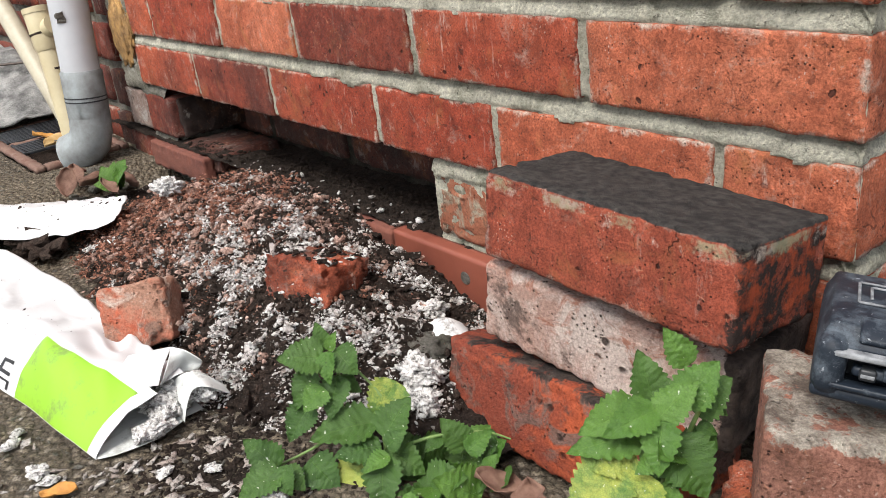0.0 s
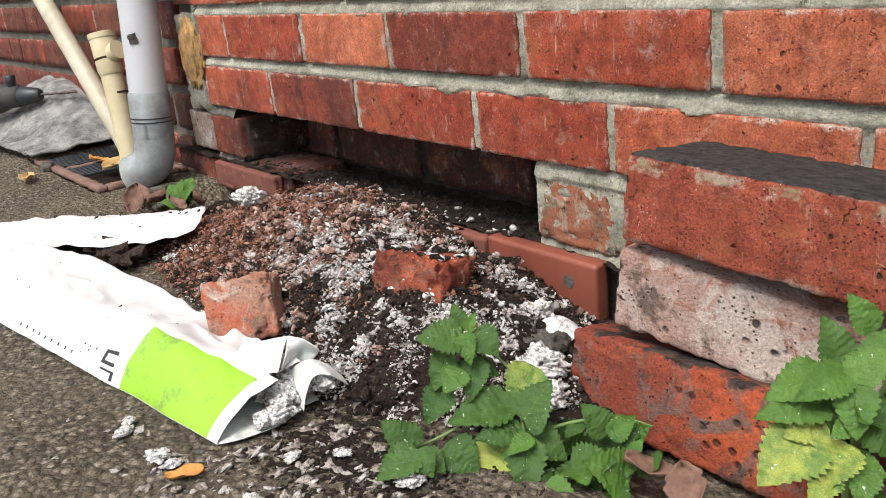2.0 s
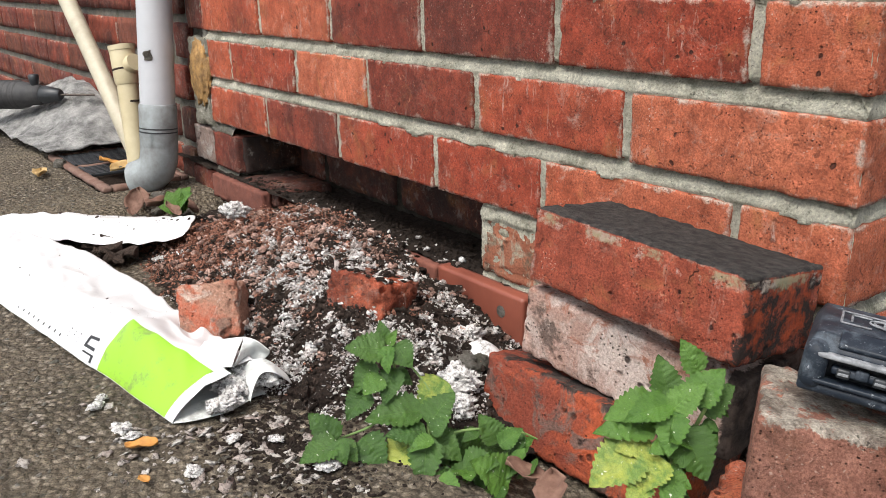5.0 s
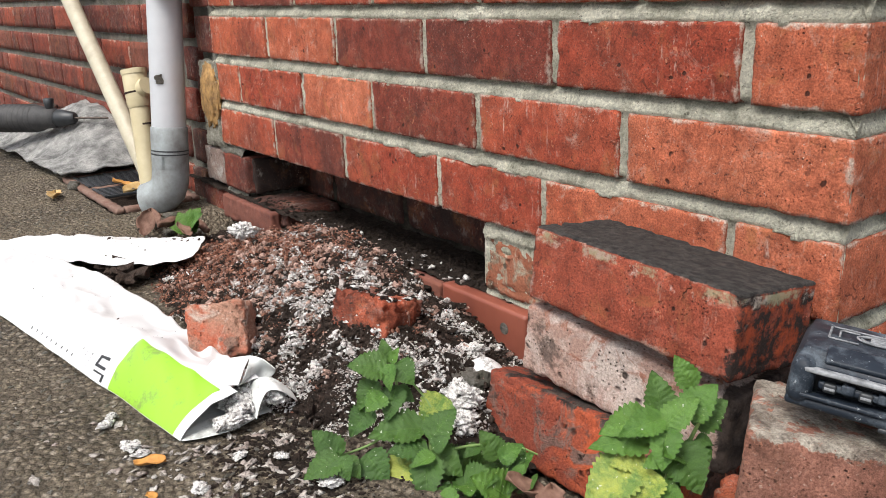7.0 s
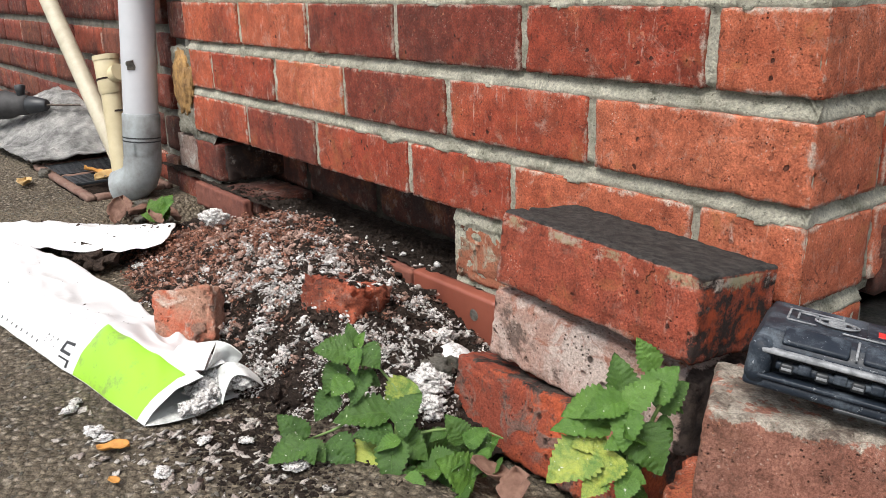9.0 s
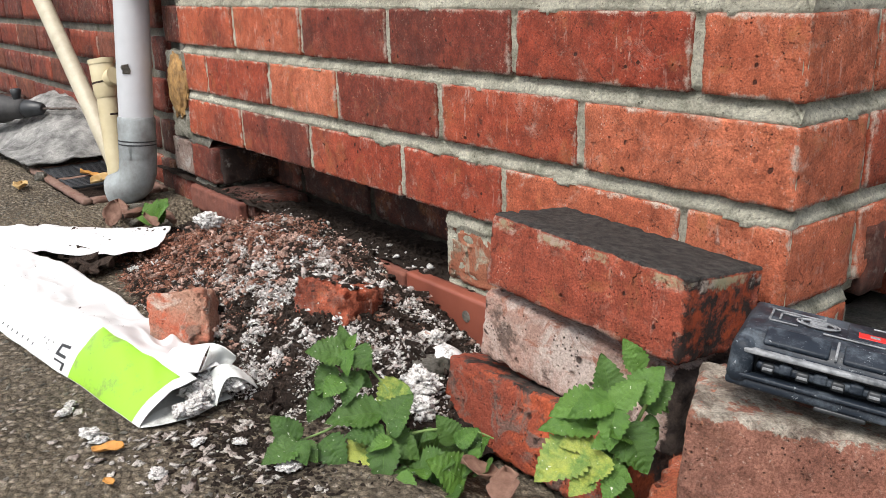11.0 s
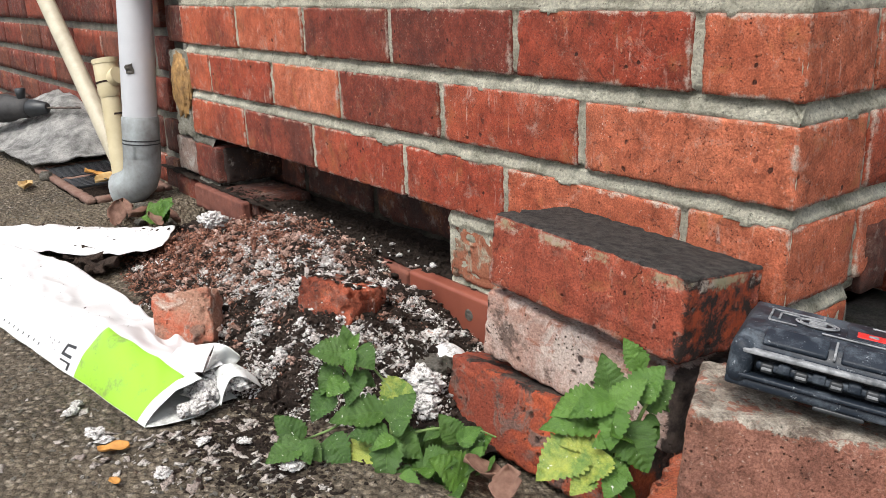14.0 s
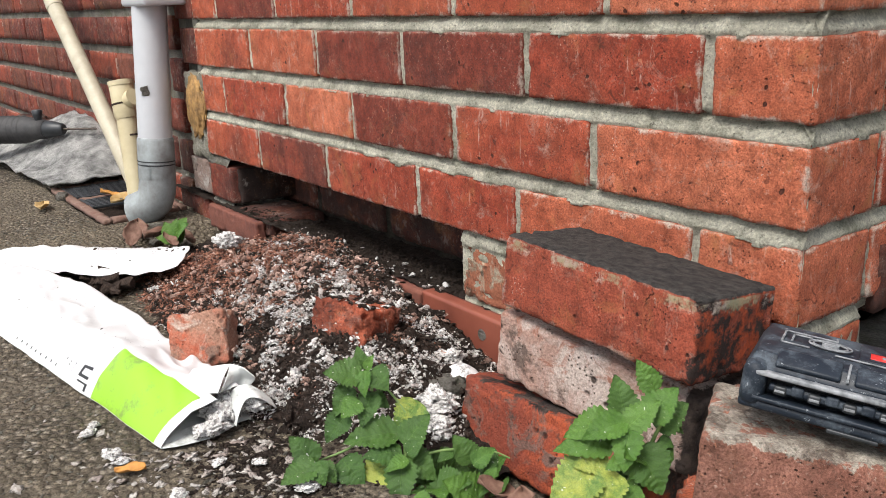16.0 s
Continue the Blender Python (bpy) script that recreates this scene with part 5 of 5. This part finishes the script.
fallen_leaf("fallen_leaf", pose(-1.2, -0.1, 0.052, 20, 10, 120), 0.06, 0.03, DEAD_LEAF, "brown dead leaf near the seedling", 6)
fallen_leaf("fallen_leaf", pose(-1.6, -0.09, 0.056, 5, 10, 20), 0.06, 0.035, DRY_LEAF, "dry ochre leaf in the drain", 7)
fallen_leaf("fallen_leaf", pose(-1.66, -0.1, 0.06, 15, 10, 130), 0.05, 0.03, ORANGE_LEAF, "dry orange leaf in the drain", 9)
for k, (x, y, s) in enumerate(((-1.21, -0.19, 0.03), (-1.17, -0.17, 0.024), (-1.15, -0.11, 0.02), (-1.27, -0.13, 0.018), (-1.74, -0.185, 0.026), (-1.13, -0.14, 0.02))):
    block_thing("pebble", (s * 1.3, s, s * 0.7), pose(x, y, ground_height(x, y) + s * 0.3, 5, 0, 40 * k), STONE, "small grey-brown pebble by the drain", "pebble", s / 8, s / 4, s / 14, s / 9, k + 60, "pebbles by the drain")

for k, (x, y, long, turn, tip) in enumerate(((-1.3, -0.15, 0.07, 75, 12), (-1.235, -0.14, 0.08, 40, -8), (-1.17, -0.135, 0.05, 100, 20))):
    fallen_leaf("fallen_leaf", pose(x, y, 0.056, tip, 8, turn), long, long * 0.45, DEAD_LEAF, "curled brown dead leaf in the debris by the drain", 20 + k)
debris = random.Random(61)
for k in range(14):
    x, y, size = debris.uniform(-1.36, -1.1), debris.uniform(-0.175, -0.07), debris.uniform(0.008, 0.022)
    block_thing("pebble", (size * 1.4, size, size * 0.6), pose(x, y, ground_height(x, y) + size * 0.25, debris.uniform(-15, 15), 8, debris.uniform(0, 180)), STONE if k % 3 else BRICK_OLD,
                "small grey-brown pebble by the drain", "pebble", size / 6, size / 4, size / 14, size / 9, k + 130, "pebbles by the drain")

paper_scrap = empty("paper_scrap", pose(-0.345, -0.1, 0.06), "crumpled piece of white plastic sheet", "plastic scrap")
sheet("scrap", [
    [(-0.37, -0.112, 0.05), (-0.35, -0.115, 0.052), (-0.33, -0.11, 0.045)],
    [(-0.368, -0.1, 0.062), (-0.347, -0.1, 0.07), (-0.326, -0.1, 0.058)],
    [(-0.363, -0.08, 0.058), (-0.343, -0.08, 0.062), (-0.322, -0.082, 0.052)]], FILM_DIRTY, paper_scrap, Vector((-0.345, -0.1, 0.06)), "", 22, 0.003)


# soil spilt over the far fold of the bag
def spilt_soil():
    rng = random.Random(8)
    spots = []
    for _ in range(60):
        t = rng.random() ** 0.6
        x, y = -1.2 + 0.28 * t + rng.gauss(0, 0.02), -0.315 + 0.11 * t + rng.gauss(0, 0.028)
        s = 0.0007 + 0.003 * rng.random() ** 4
        spots.append((x, y, 0.09 + 0.012 * t + s * 0.3, s, 0.5))
    scatter("spilt_soil", crumb_shapes(6, 1, 0.6, 80, 3), spots, SOIL_PLAIN, "dark soil spilt over the soiled fold of the bag", "soil", rng, False)
    spots = [(-0.99 + rng.gauss(0, 0.035), -0.3 + rng.gauss(0, 0.012), 0.058 + rng.uniform(0, 0.012), 0.006 + 0.012 * rng.random(), 0.7) for _ in range(60)]
    scatter("notch_soil", crumb_shapes(8, 2, 0.5, 3, 4), spots, SOIL_PLAIN, "dark clods between the folds of the bag", "soil", rng, False)


spilt_soil()


def bag_specks():
    rng = random.Random(19)
    spots = []
    for _ in range(34):
        x, s = rng.choice((-0.8, -0.7, -0.62, -0.9)) + rng.gauss(0, 0.03), rng.uniform(0.15, 0.85)
        p = bag_point(x, s, 0.0006)
        spots.append((p.x, p.y, p.z, 0.0005 + 0.0016 * rng.random() ** 4, 0.35))
    scatter("dirt_specks", crumb_shapes(6, 1, 0.6, 80, 3), spots, SOIL_PLAIN, "specks of dirt on the white bag", "dirt", rng, False)


bag_specks()


# larger single clumps of fibre
def clump(x, y, z, size, seed, label, flat=0.7):
    bm = bmesh.new()
    bmesh.ops.create_icosphere(bm, subdivisions=5, radius=1)
    k = Vector((seed * 3.3, seed * 1.9, 0))
    for v in bm.verts:
        d = v.co.normalized()
        r = 1 + 0.5 * noise.noise(d * 1.5 + k) + 0.35 * noise.noise(d * 3.5 + k) + 0.2 * noise.noise(d * 8 + k) + 0.13 * noise.noise(d * 17 + k) + 0.06 * noise.noise(d * 36 + k)
        v.co = Vector((d.x * r * 1.2, d.y * r * 0.9, d.z * r * flat)) * size
    me = bpy.data.meshes.new("fibre_clump")
    bm.to_mesh(me)
    bm.free()
    me.polygons.foreach_set("use_smooth", [True] * len(me.polygons))
    me.materials.append(FLUFF)
    ob = new("fibre_clump", me)
    ob.matrix_basis = pose(x, y, z, 0, 0, seed * 47)
    return tagged(ob, label, "fibre clump", "clumps of fibre")


for k, (x, y, z, s) in enumerate(((-0.87, -0.145, 0.122, 0.016), (-0.735, -0.06, 0.1, 0.014), (-0.45, -0.325, 0.066, 0.017), (-0.43, -0.315, 0.07, 0.015), (-0.44, -0.345, 0.062, 0.014),
                                  (-0.466, -0.329, 0.062, 0.012), (-0.436, -0.338, 0.062, 0.013), (-0.424, -0.353, 0.062, 0.012), (-0.412, -0.367, 0.062, 0.01), (-0.452, -0.327, 0.062, 0.011), (-0.412, -0.376, 0.062, 0.008), (-0.568, -0.341, 0.062, 0.014), (-0.566, -0.351, 0.062, 0.012), (-0.551, -0.334, 0.062, 0.01), (-0.29, -0.175, 0.05, 0.018), (-0.3, -0.165, 0.07, 0.016), (-0.385, -0.085, 0.065, 0.014),
                                  (-0.37, -0.125, 0.06, 0.014), (-0.395, -0.135, 0.06, 0.012))):
    clump(x, y, z, s, k + 1, "torn clump of white paper fibre")
for k, (x, y, s) in enumerate(((-0.445, -0.455, 0.012), (-0.425, -0.452, 0.008), (-0.505, -0.462, 0.009), (-0.52, -0.452, 0.007), (-0.335, -0.35, 0.008), (-0.265, -0.335, 0.011), (-0.36, -0.38, 0.008), (-0.33, -0.43, 0.01))):
    clump(x, y, 0.052 + s * 0.12, s * 0.75, k + 31, "white fibre clump fallen on the concrete", 0.35)

# ---- downpipe ----
downpipe = empty("downpipe", pose(-1.385, -0.068, 0), "grey plastic rainwater downpipe with a swept shoe at its foot", "downpipe")
LEAN = 0.085


def on_pipe(z):
    """The pipe's axis leans back to the wall as it rises."""
    return (0, LEAN * (min(z, 0.5) - 0.2), z)


part("pipe", tube([on_pipe(z) for z in (0.2, 0.3, 0.4, 0.5, 0.95)], [0.0335] * 5, 40), PVC_GREY, downpipe)
collar = part("collar", tube([on_pipe(z) for z in (0.13, 0.135, 0.18, 0.215, 0.219)], [0.035, 0.0365, 0.0365, 0.0365, 0.0345], 40), PVC_GREY_DIRTY, downpipe, "dusty grey socket")
for z in (0.172, 0.165):
    ring = part("ring", tube([on_pipe(z - 0.0012), on_pipe(z + 0.0012)], [0.0371, 0.0371], 40), BLACK_PLASTIC, collar, "dark sealing ring")
part("shoe", tube([on_pipe(0.165), on_pipe(0.13), (-0.001, -0.009, 0.108), (-0.006, -0.015, 0.09), (-0.018, -0.026, 0.076), (-0.034, -0.04, 0.068), (-0.042, -0.048, 0.065)],
                  [0.0365, 0.0365, 0.037, 0.038, 0.038, 0.0375, 0.037], 40), PVC_GREY_DIRTY, downpipe)
v, f = rough_block((0.135, 0.085, 0.045), 0.006, 0.006, 0.0003, 0.0005, 2)
ob = mesh_object("bracket", v, f, PVC_GREY, downpipe, "grey clip round the pipe")
ob.location = (0.008, 0.03, 0.497)
v, f = rough_block((0.016, 0.004, 0.018), 0.0015, 0.0015, 0.003, 0.004, 8)
ob = mesh_object("stain", v, f, STONE, downpipe, "dark speck of dried mortar")
ob.matrix_basis = pose(0.0245, -0.0155, 0.315, 0, 0, 45)

waste_pipe = empty("waste_pipe", pose(-1.6, -0.05, 0.1), "long cream plastic waste pipe leaning along the wall", "waste pipe")
part("pipe", tube([(-0.66, 0.0, 0.52), (-0.02, 0.0, -0.01), (0.02, -0.004, -0.045)], [0.0205, 0.0205, 0.0205], 28), PVC_CREAM, waste_pipe)
part("joint", tube([(-0.5, 0.0, 0.3875), (-0.488, 0.0, 0.3776)], [0.0218, 0.0218], 28), PVC_CREAM, waste_pipe)
vent_stub = empty("waste_stub", pose(-1.62, -0.05, 0.3), "short yellowed plastic pipe stub with a socket and side branch", "waste pipe")
part("socket", tube([(-0.004, 0, 0.016), (-0.002, 0, 0.01), (0.012, -0.002, -0.056), (0.014, -0.002, -0.064)], [0.025, 0.0268, 0.026, 0.023], 28), PVC_YELLOW, vent_stub, "pale socket end")
part("rim", tube([(-0.0035, 0, 0.018), (-0.0015, 0, 0.008)], [0.0282, 0.0282], 28), PVC_YELLOW, vent_stub)
part("branch", tube([(0.008, 0.0, -0.03), (0.04, 0.012, -0.015)], [0.019, 0.019], 24), PVC_YELLOW, vent_stub)
part("pipe", tube([(0.012, -0.002, -0.06), (0.05, -0.012, -0.25)], [0.0222, 0.0222], 28), PVC_YELLOW, vent_stub)
for z in (-0.03, -0.1):
    part("seam", tube([(-0.0002 - 0.2 * z, -0.001, z), (0.0008 - 0.2 * z, -0.001, z - 0.004)], [0.0275 if z > -0.05 else 0.0232] * 2, 28), SOIL_PLAIN, vent_stub, "dirt in the pipe's joint")

# ---- gully and grate ----
gully = empty("gully", pose(-1.645, -0.09, 0.05) @ Matrix.Diagonal((0.92, 0.9, 1, 1)), "terracotta gully surround with black plastic grates", "drain")
for size, at in (((0.48, 0.022, 0.014), (0, -0.092, 0.002)), ((0.48, 0.016, 0.014), (0, 0.088, 0.002)), ((0.024, 0.16, 0.014), (0.227, -0.002, 0.002)), ((0.024, 0.16, 0.014), (-0.227, -0.002, 0.002)), ((0.02, 0.16, 0.012), (-0.045, -0.002, 0.002))):
    v, f = rough_block(size, 0.008, 0.003, 0.001, 0.003, at[0])
    ob = mesh_object("surround", v, f, TILE_DUSTY, gully)
    ob.location = at
part("pan", box_bm((0.45, 0.16, 0.004), (0, -0.002, -0.03)), SOIL_PLAIN, gully)
for x0, x1 in ((-0.212, -0.06), (-0.03, 0.08)):
    n = round((x1 - x0) / 0.016)
    for i in range(n):
        part("slat", box_bm((0.006, 0.155, 0.006), (x0 + (i + 0.5) * (x1 - x0) / n, -0.002, 0.0045), 0.001), BLACK_PLASTIC, gully)
    for y in (-0.078, 0.0, 0.074):
        part("slat", box_bm((x1 - x0, 0.007, 0.008), ((x0 + x1) / 2, y, 0.0055), 0.001), BLACK_PLASTIC, gully)

# ---- sack and drill ----
def build_sack():
    nx, ny, verts = 150, 60, []
    for j in range(ny + 1):
        for i in range(nx + 1):
            u, v = i / nx * 2 - 1, j / ny * 2 - 1
            ridge = max(0.0, 1 - abs(u - 0.2) ** 1.4 / 1.5) * (1 - 0.9 * smooth_step(u, 0.45, 1.0))
            x, y = -2.32 + 0.5 * u, -0.105 + 0.115 * v + 0.03 * u
            k = Vector((x, y, 0))
            y += 0.012 * noise.noise(k * 6)
            z = 0.066 + 0.115 * ridge * smooth_step(v, -1.1, 0.8) + 0.016 * noise.noise(k * 8) + 0.014 * (0.5 - abs(noise.noise(k * 13))) + 0.005 * (0.5 - abs(noise.noise(k * 34)))
            verts.append((x, y, z))
    w = nx + 1
    faces = [(j * w + i, j * w + i + 1, (j + 1) * w + i + 1, (j + 1) * w + i) for j in range(ny) for i in range(nx)]
    ob = mesh_object("cement_sheet", verts, faces, CEMENT_SACK)
    ob.modifiers.new("thickness", "SOLIDIFY").thickness = 0.004
    return tagged(ob, "crumpled cement-smeared grey sheet on the ground", "sheet")


build_sack()
drill = empty("power_drill", look((-2.13, -0.105, 0.168), (-2.4, -0.33, 0.165)), "dark grey power drill lying on the cement-smeared sheet", "drill")
# local axes: -z runs back along the drill
part("chuck", tube([(0, 0, 0.045), (0, 0, 0.04), (0, 0, -0.005), (0, 0, -0.012)], [0.012, 0.016, 0.024, 0.02], 24), BLACK_PLASTIC, drill, "black chuck")
drill_body = part("body", tube([(0, 0, -0.01), (0, 0, -0.015), (0, 0, -0.05), (0, 0, -0.06), (0, 0, -0.2), (0, 0, -0.3)], [0.018, 0.026, 0.028, 0.034, 0.037, 0.035], 28), DRILL_BODY, drill)
for i in range(7):
    z = -0.075 - 0.016 * i
    part("rib", tube([(0, 0, z), (0, 0, z - 0.004), (0, 0, z - 0.008)], [0.034, 0.0385, 0.034], 28), DRILL_BODY, drill_body)
part("knob", tube([(0, 0.02, -0.03), (0, 0.036, -0.03), (0, 0.05, -0.03), (0, 0.053, -0.03)], [0.009, 0.012, 0.014, 0.01], 20), BLACK_PLASTIC, drill, "black collar knob")
twist = [Vector((0.0006 * math.cos(i * 0.9), 0.0006 * math.sin(i * 0.9), 0.03 + 0.0035 * i)) for i in range(34)]
part("bit", tube(twist, [0.0032] * 33 + [0.001], 10), STEEL, drill, "rusty twist bit")
for k, (x, y, z, s) in enumerate(((-2.55, -0.12, 0.13, 0.05), (-2.62, -0.05, 0.14, 0.06), (-2.5, -0.03, 0.14, 0.04))):
    block_thing("rubble", (s * 1.4, s, s * 0.6), pose(x, y, z, 8, 4, 50 * k), BRICK_DIRT_SHADE if k else STONE, "dusty piece of rubble on the sheet", "rubble", s / 7, s / 5, s / 12, s / 8, k + 90, "rubble")

# old foam bulging from the straight joint
def build_foam():
    bm = bmesh.new()
    bmesh.ops.create_icosphere(bm, subdivisions=5, radius=1)
    for v in bm.verts:
        d = v.co.normalized()
        r = 1 + 0.12 * noise.noise(d * 2.2) + 0.12 * noise.noise(d * 5) + 0.1 * noise.noise(d * 11)
        v.co = Vector((d.x * 0.045 * r, d.y * 0.011 * r, d.z * 0.062 * r))
    me = bpy.data.meshes.new("foam_patch")
    bm.to_mesh(me)
    bm.free()
    me.polygons.foreach_set("use_smooth", [True] * len(me.polygons))
    me.materials.append(FOAM)
    ob = new("foam_patch", me)
    ob.location = (-1.312, 0.0, 0.279)
    return tagged(ob, "weathered orange-brown expanding foam in the wall joint", "foam")


build_foam()

# ---- tool case ----
tool_case = empty("tool_case", pose(0.157, -0.087, 0.2065, -7, 6.5, 24.6), "scuffed smoky dark plastic tool case lying on a brick", "tool case")
LONG, DEEP, HIGH = 0.25, 0.094, 0.037
FRONT, TOP_FACE = -DEEP / 2, HIGH / 2


def shell(name, size, at, bevel, material=CASE, label="", m=None, under=None):
    return part(name, box_bm(size, at, bevel, m, 3), material, under or tool_case, label)


# the lid with a sloping front, the base, and the dark body set back between them
lid_shape = box_bm((LONG, DEEP - 0.006, 0.012), (0, 0.002, TOP_FACE - 0.006), 0.0032, None, 3)
for v in lid_shape.verts:
    if v.co.y < FRONT + 0.02 and v.co.z > TOP_FACE - 0.006:
        v.co.y += 0.009
        v.co.z -= 0.0008
    if abs(v.co.x) > LONG / 2 - 0.006 and v.co.z > TOP_FACE - 0.006:
        v.co.x *= 0.975
lid = part("lid", lid_shape, CASE, tool_case)
shell("body", (LONG - 0.008, DEEP - 0.026, 0.026), (0, 0.009, -0.002), 0.002, BLACK_PLASTIC)
base = shell("base", (LONG, DEEP - 0.004, 0.007), (0, 0, -HIGH / 2 + 0.0035), 0.0026)
shell("end_cap", (0.015, DEEP, 0.031), (-LONG / 2 + 0.007, 0, -0.002), 0.0065)
shell("end_cap", (0.013, DEEP, 0.031), (LONG / 2 - 0.006, 0, -0.002), 0.006)
shell("lip", (LONG - 0.01, 0.01, 0.0034), (0.002, FRONT + 0.005, TOP_FACE - 0.0115), 0.0012, SCUFF, "worn pale lip of the lid")
shell("lip", (LONG - 0.01, 0.009, 0.003), (0.002, FRONT + 0.0045, -HIGH / 2 + 0.0085), 0.0011, CASE)
shell("hinge", (LONG - 0.026, 0.008, 0.005), (0.004, FRONT + 0.007, -0.0015), 0.0016)
for i in range(22):
    x = -LONG / 2 + 0.024 + i * 0.0103
    high = 0.0014 if i % 2 else -0.0016
    shell("knuckle", (0.0078, 0.0075, 0.0062), (x, FRONT + 0.005, -0.0012 + high * 0.5), 0.0014, CASE if i % 2 else BLACK_PLASTIC)
    if i % 2 == 0:
        shell("hinge_gap", (0.0062, 0.0012, 0.0018), (x, FRONT + 0.0012, -0.0022), 0.0003, SCUFF, "pale worn hinge slot")
for x in (-0.055, 0.015, 0.085):
    shell("foot", (0.03, 0.022, 0.003), (x, FRONT + 0.013, -HIGH / 2 - 0.0008), 0.001, BLACK_PLASTIC)
# stepped blocks along the front of the lid, divided by worn gaps
for k in range(5):
    x = -0.088 + k * 0.047
    tilt = pose(x, FRONT + 0.0145, TOP_FACE - 0.0026, 24, 0, 0)
    part("step", box_bm((0.039, 0.017, 0.004), (0, 0, 0), 0.0015, tilt, 2), CASE, lid)
    part("rib", box_bm((0.0016, 0.018, 0.002), (0.0235, 0, 0.0008), 0.0005, tilt), SCUFF, lid, "worn pale rib")
Z_RIB = TOP_FACE + 0.0004
for size, at in (((0.0016, 0.03, 0.0012), (-0.109, 0.013, Z_RIB)), ((0.034, 0.0016, 0.0012), (-0.092, 0.0285, Z_RIB)), ((0.0016, 0.009, 0.0012), (-0.0755, 0.0325, Z_RIB)),
                 ((0.018, 0.0016, 0.0012), (-0.1, -0.0025, Z_RIB)), ((0.012, 0.0016, 0.0012), (-0.097, 0.023, Z_RIB)), ((0.0016, 0.018, 0.0012), (-0.103, 0.014, Z_RIB)),
                 ((0.15, 0.0014, 0.0012), (0.03, 0.0375, Z_RIB)), ((0.19, 0.0014, 0.0012), (0.02, -0.0065, Z_RIB))):
    shell("rib", size, at, 0.0005, SCUFF, "worn pale rib", under=lid)
shell("panel", (0.165, 0.036, 0.0014), (0.022, 0.0155, TOP_FACE + 0.0002), 0.0006, under=lid)
for r in (1.0, 0.8):
    loop = [(-0.079 + 0.0135 * r * math.cos(a), 0.011 + 0.0095 * r * math.sin(a), TOP_FACE + 0.0012) for a in [2 * math.pi * i / 40 for i in range(41)]]
    part("emblem", tube(loop, [0.0007] * 41, 6), SCUFF, lid, "raised oval emblem")
for y in (0.007, 0.011, 0.015):
    shell("emblem_bar", (0.011, 0.0012, 0.001), (-0.079, y, TOP_FACE + 0.0011), 0.0003, SCUFF, under=lid)
shell("print", (0.066, 0.013, 0.0006), (-0.021, 0.01, TOP_FACE + 0.0012), 0.0002, RED_PRINT, "red printed panel", under=lid)
for i in range(4):
    shell("print_mark", (0.006, 0.0045, 0.0005), (-0.044 + i * 0.0155, 0.01, TOP_FACE + 0.0016), 0.0002, SCUFF, under=lid)
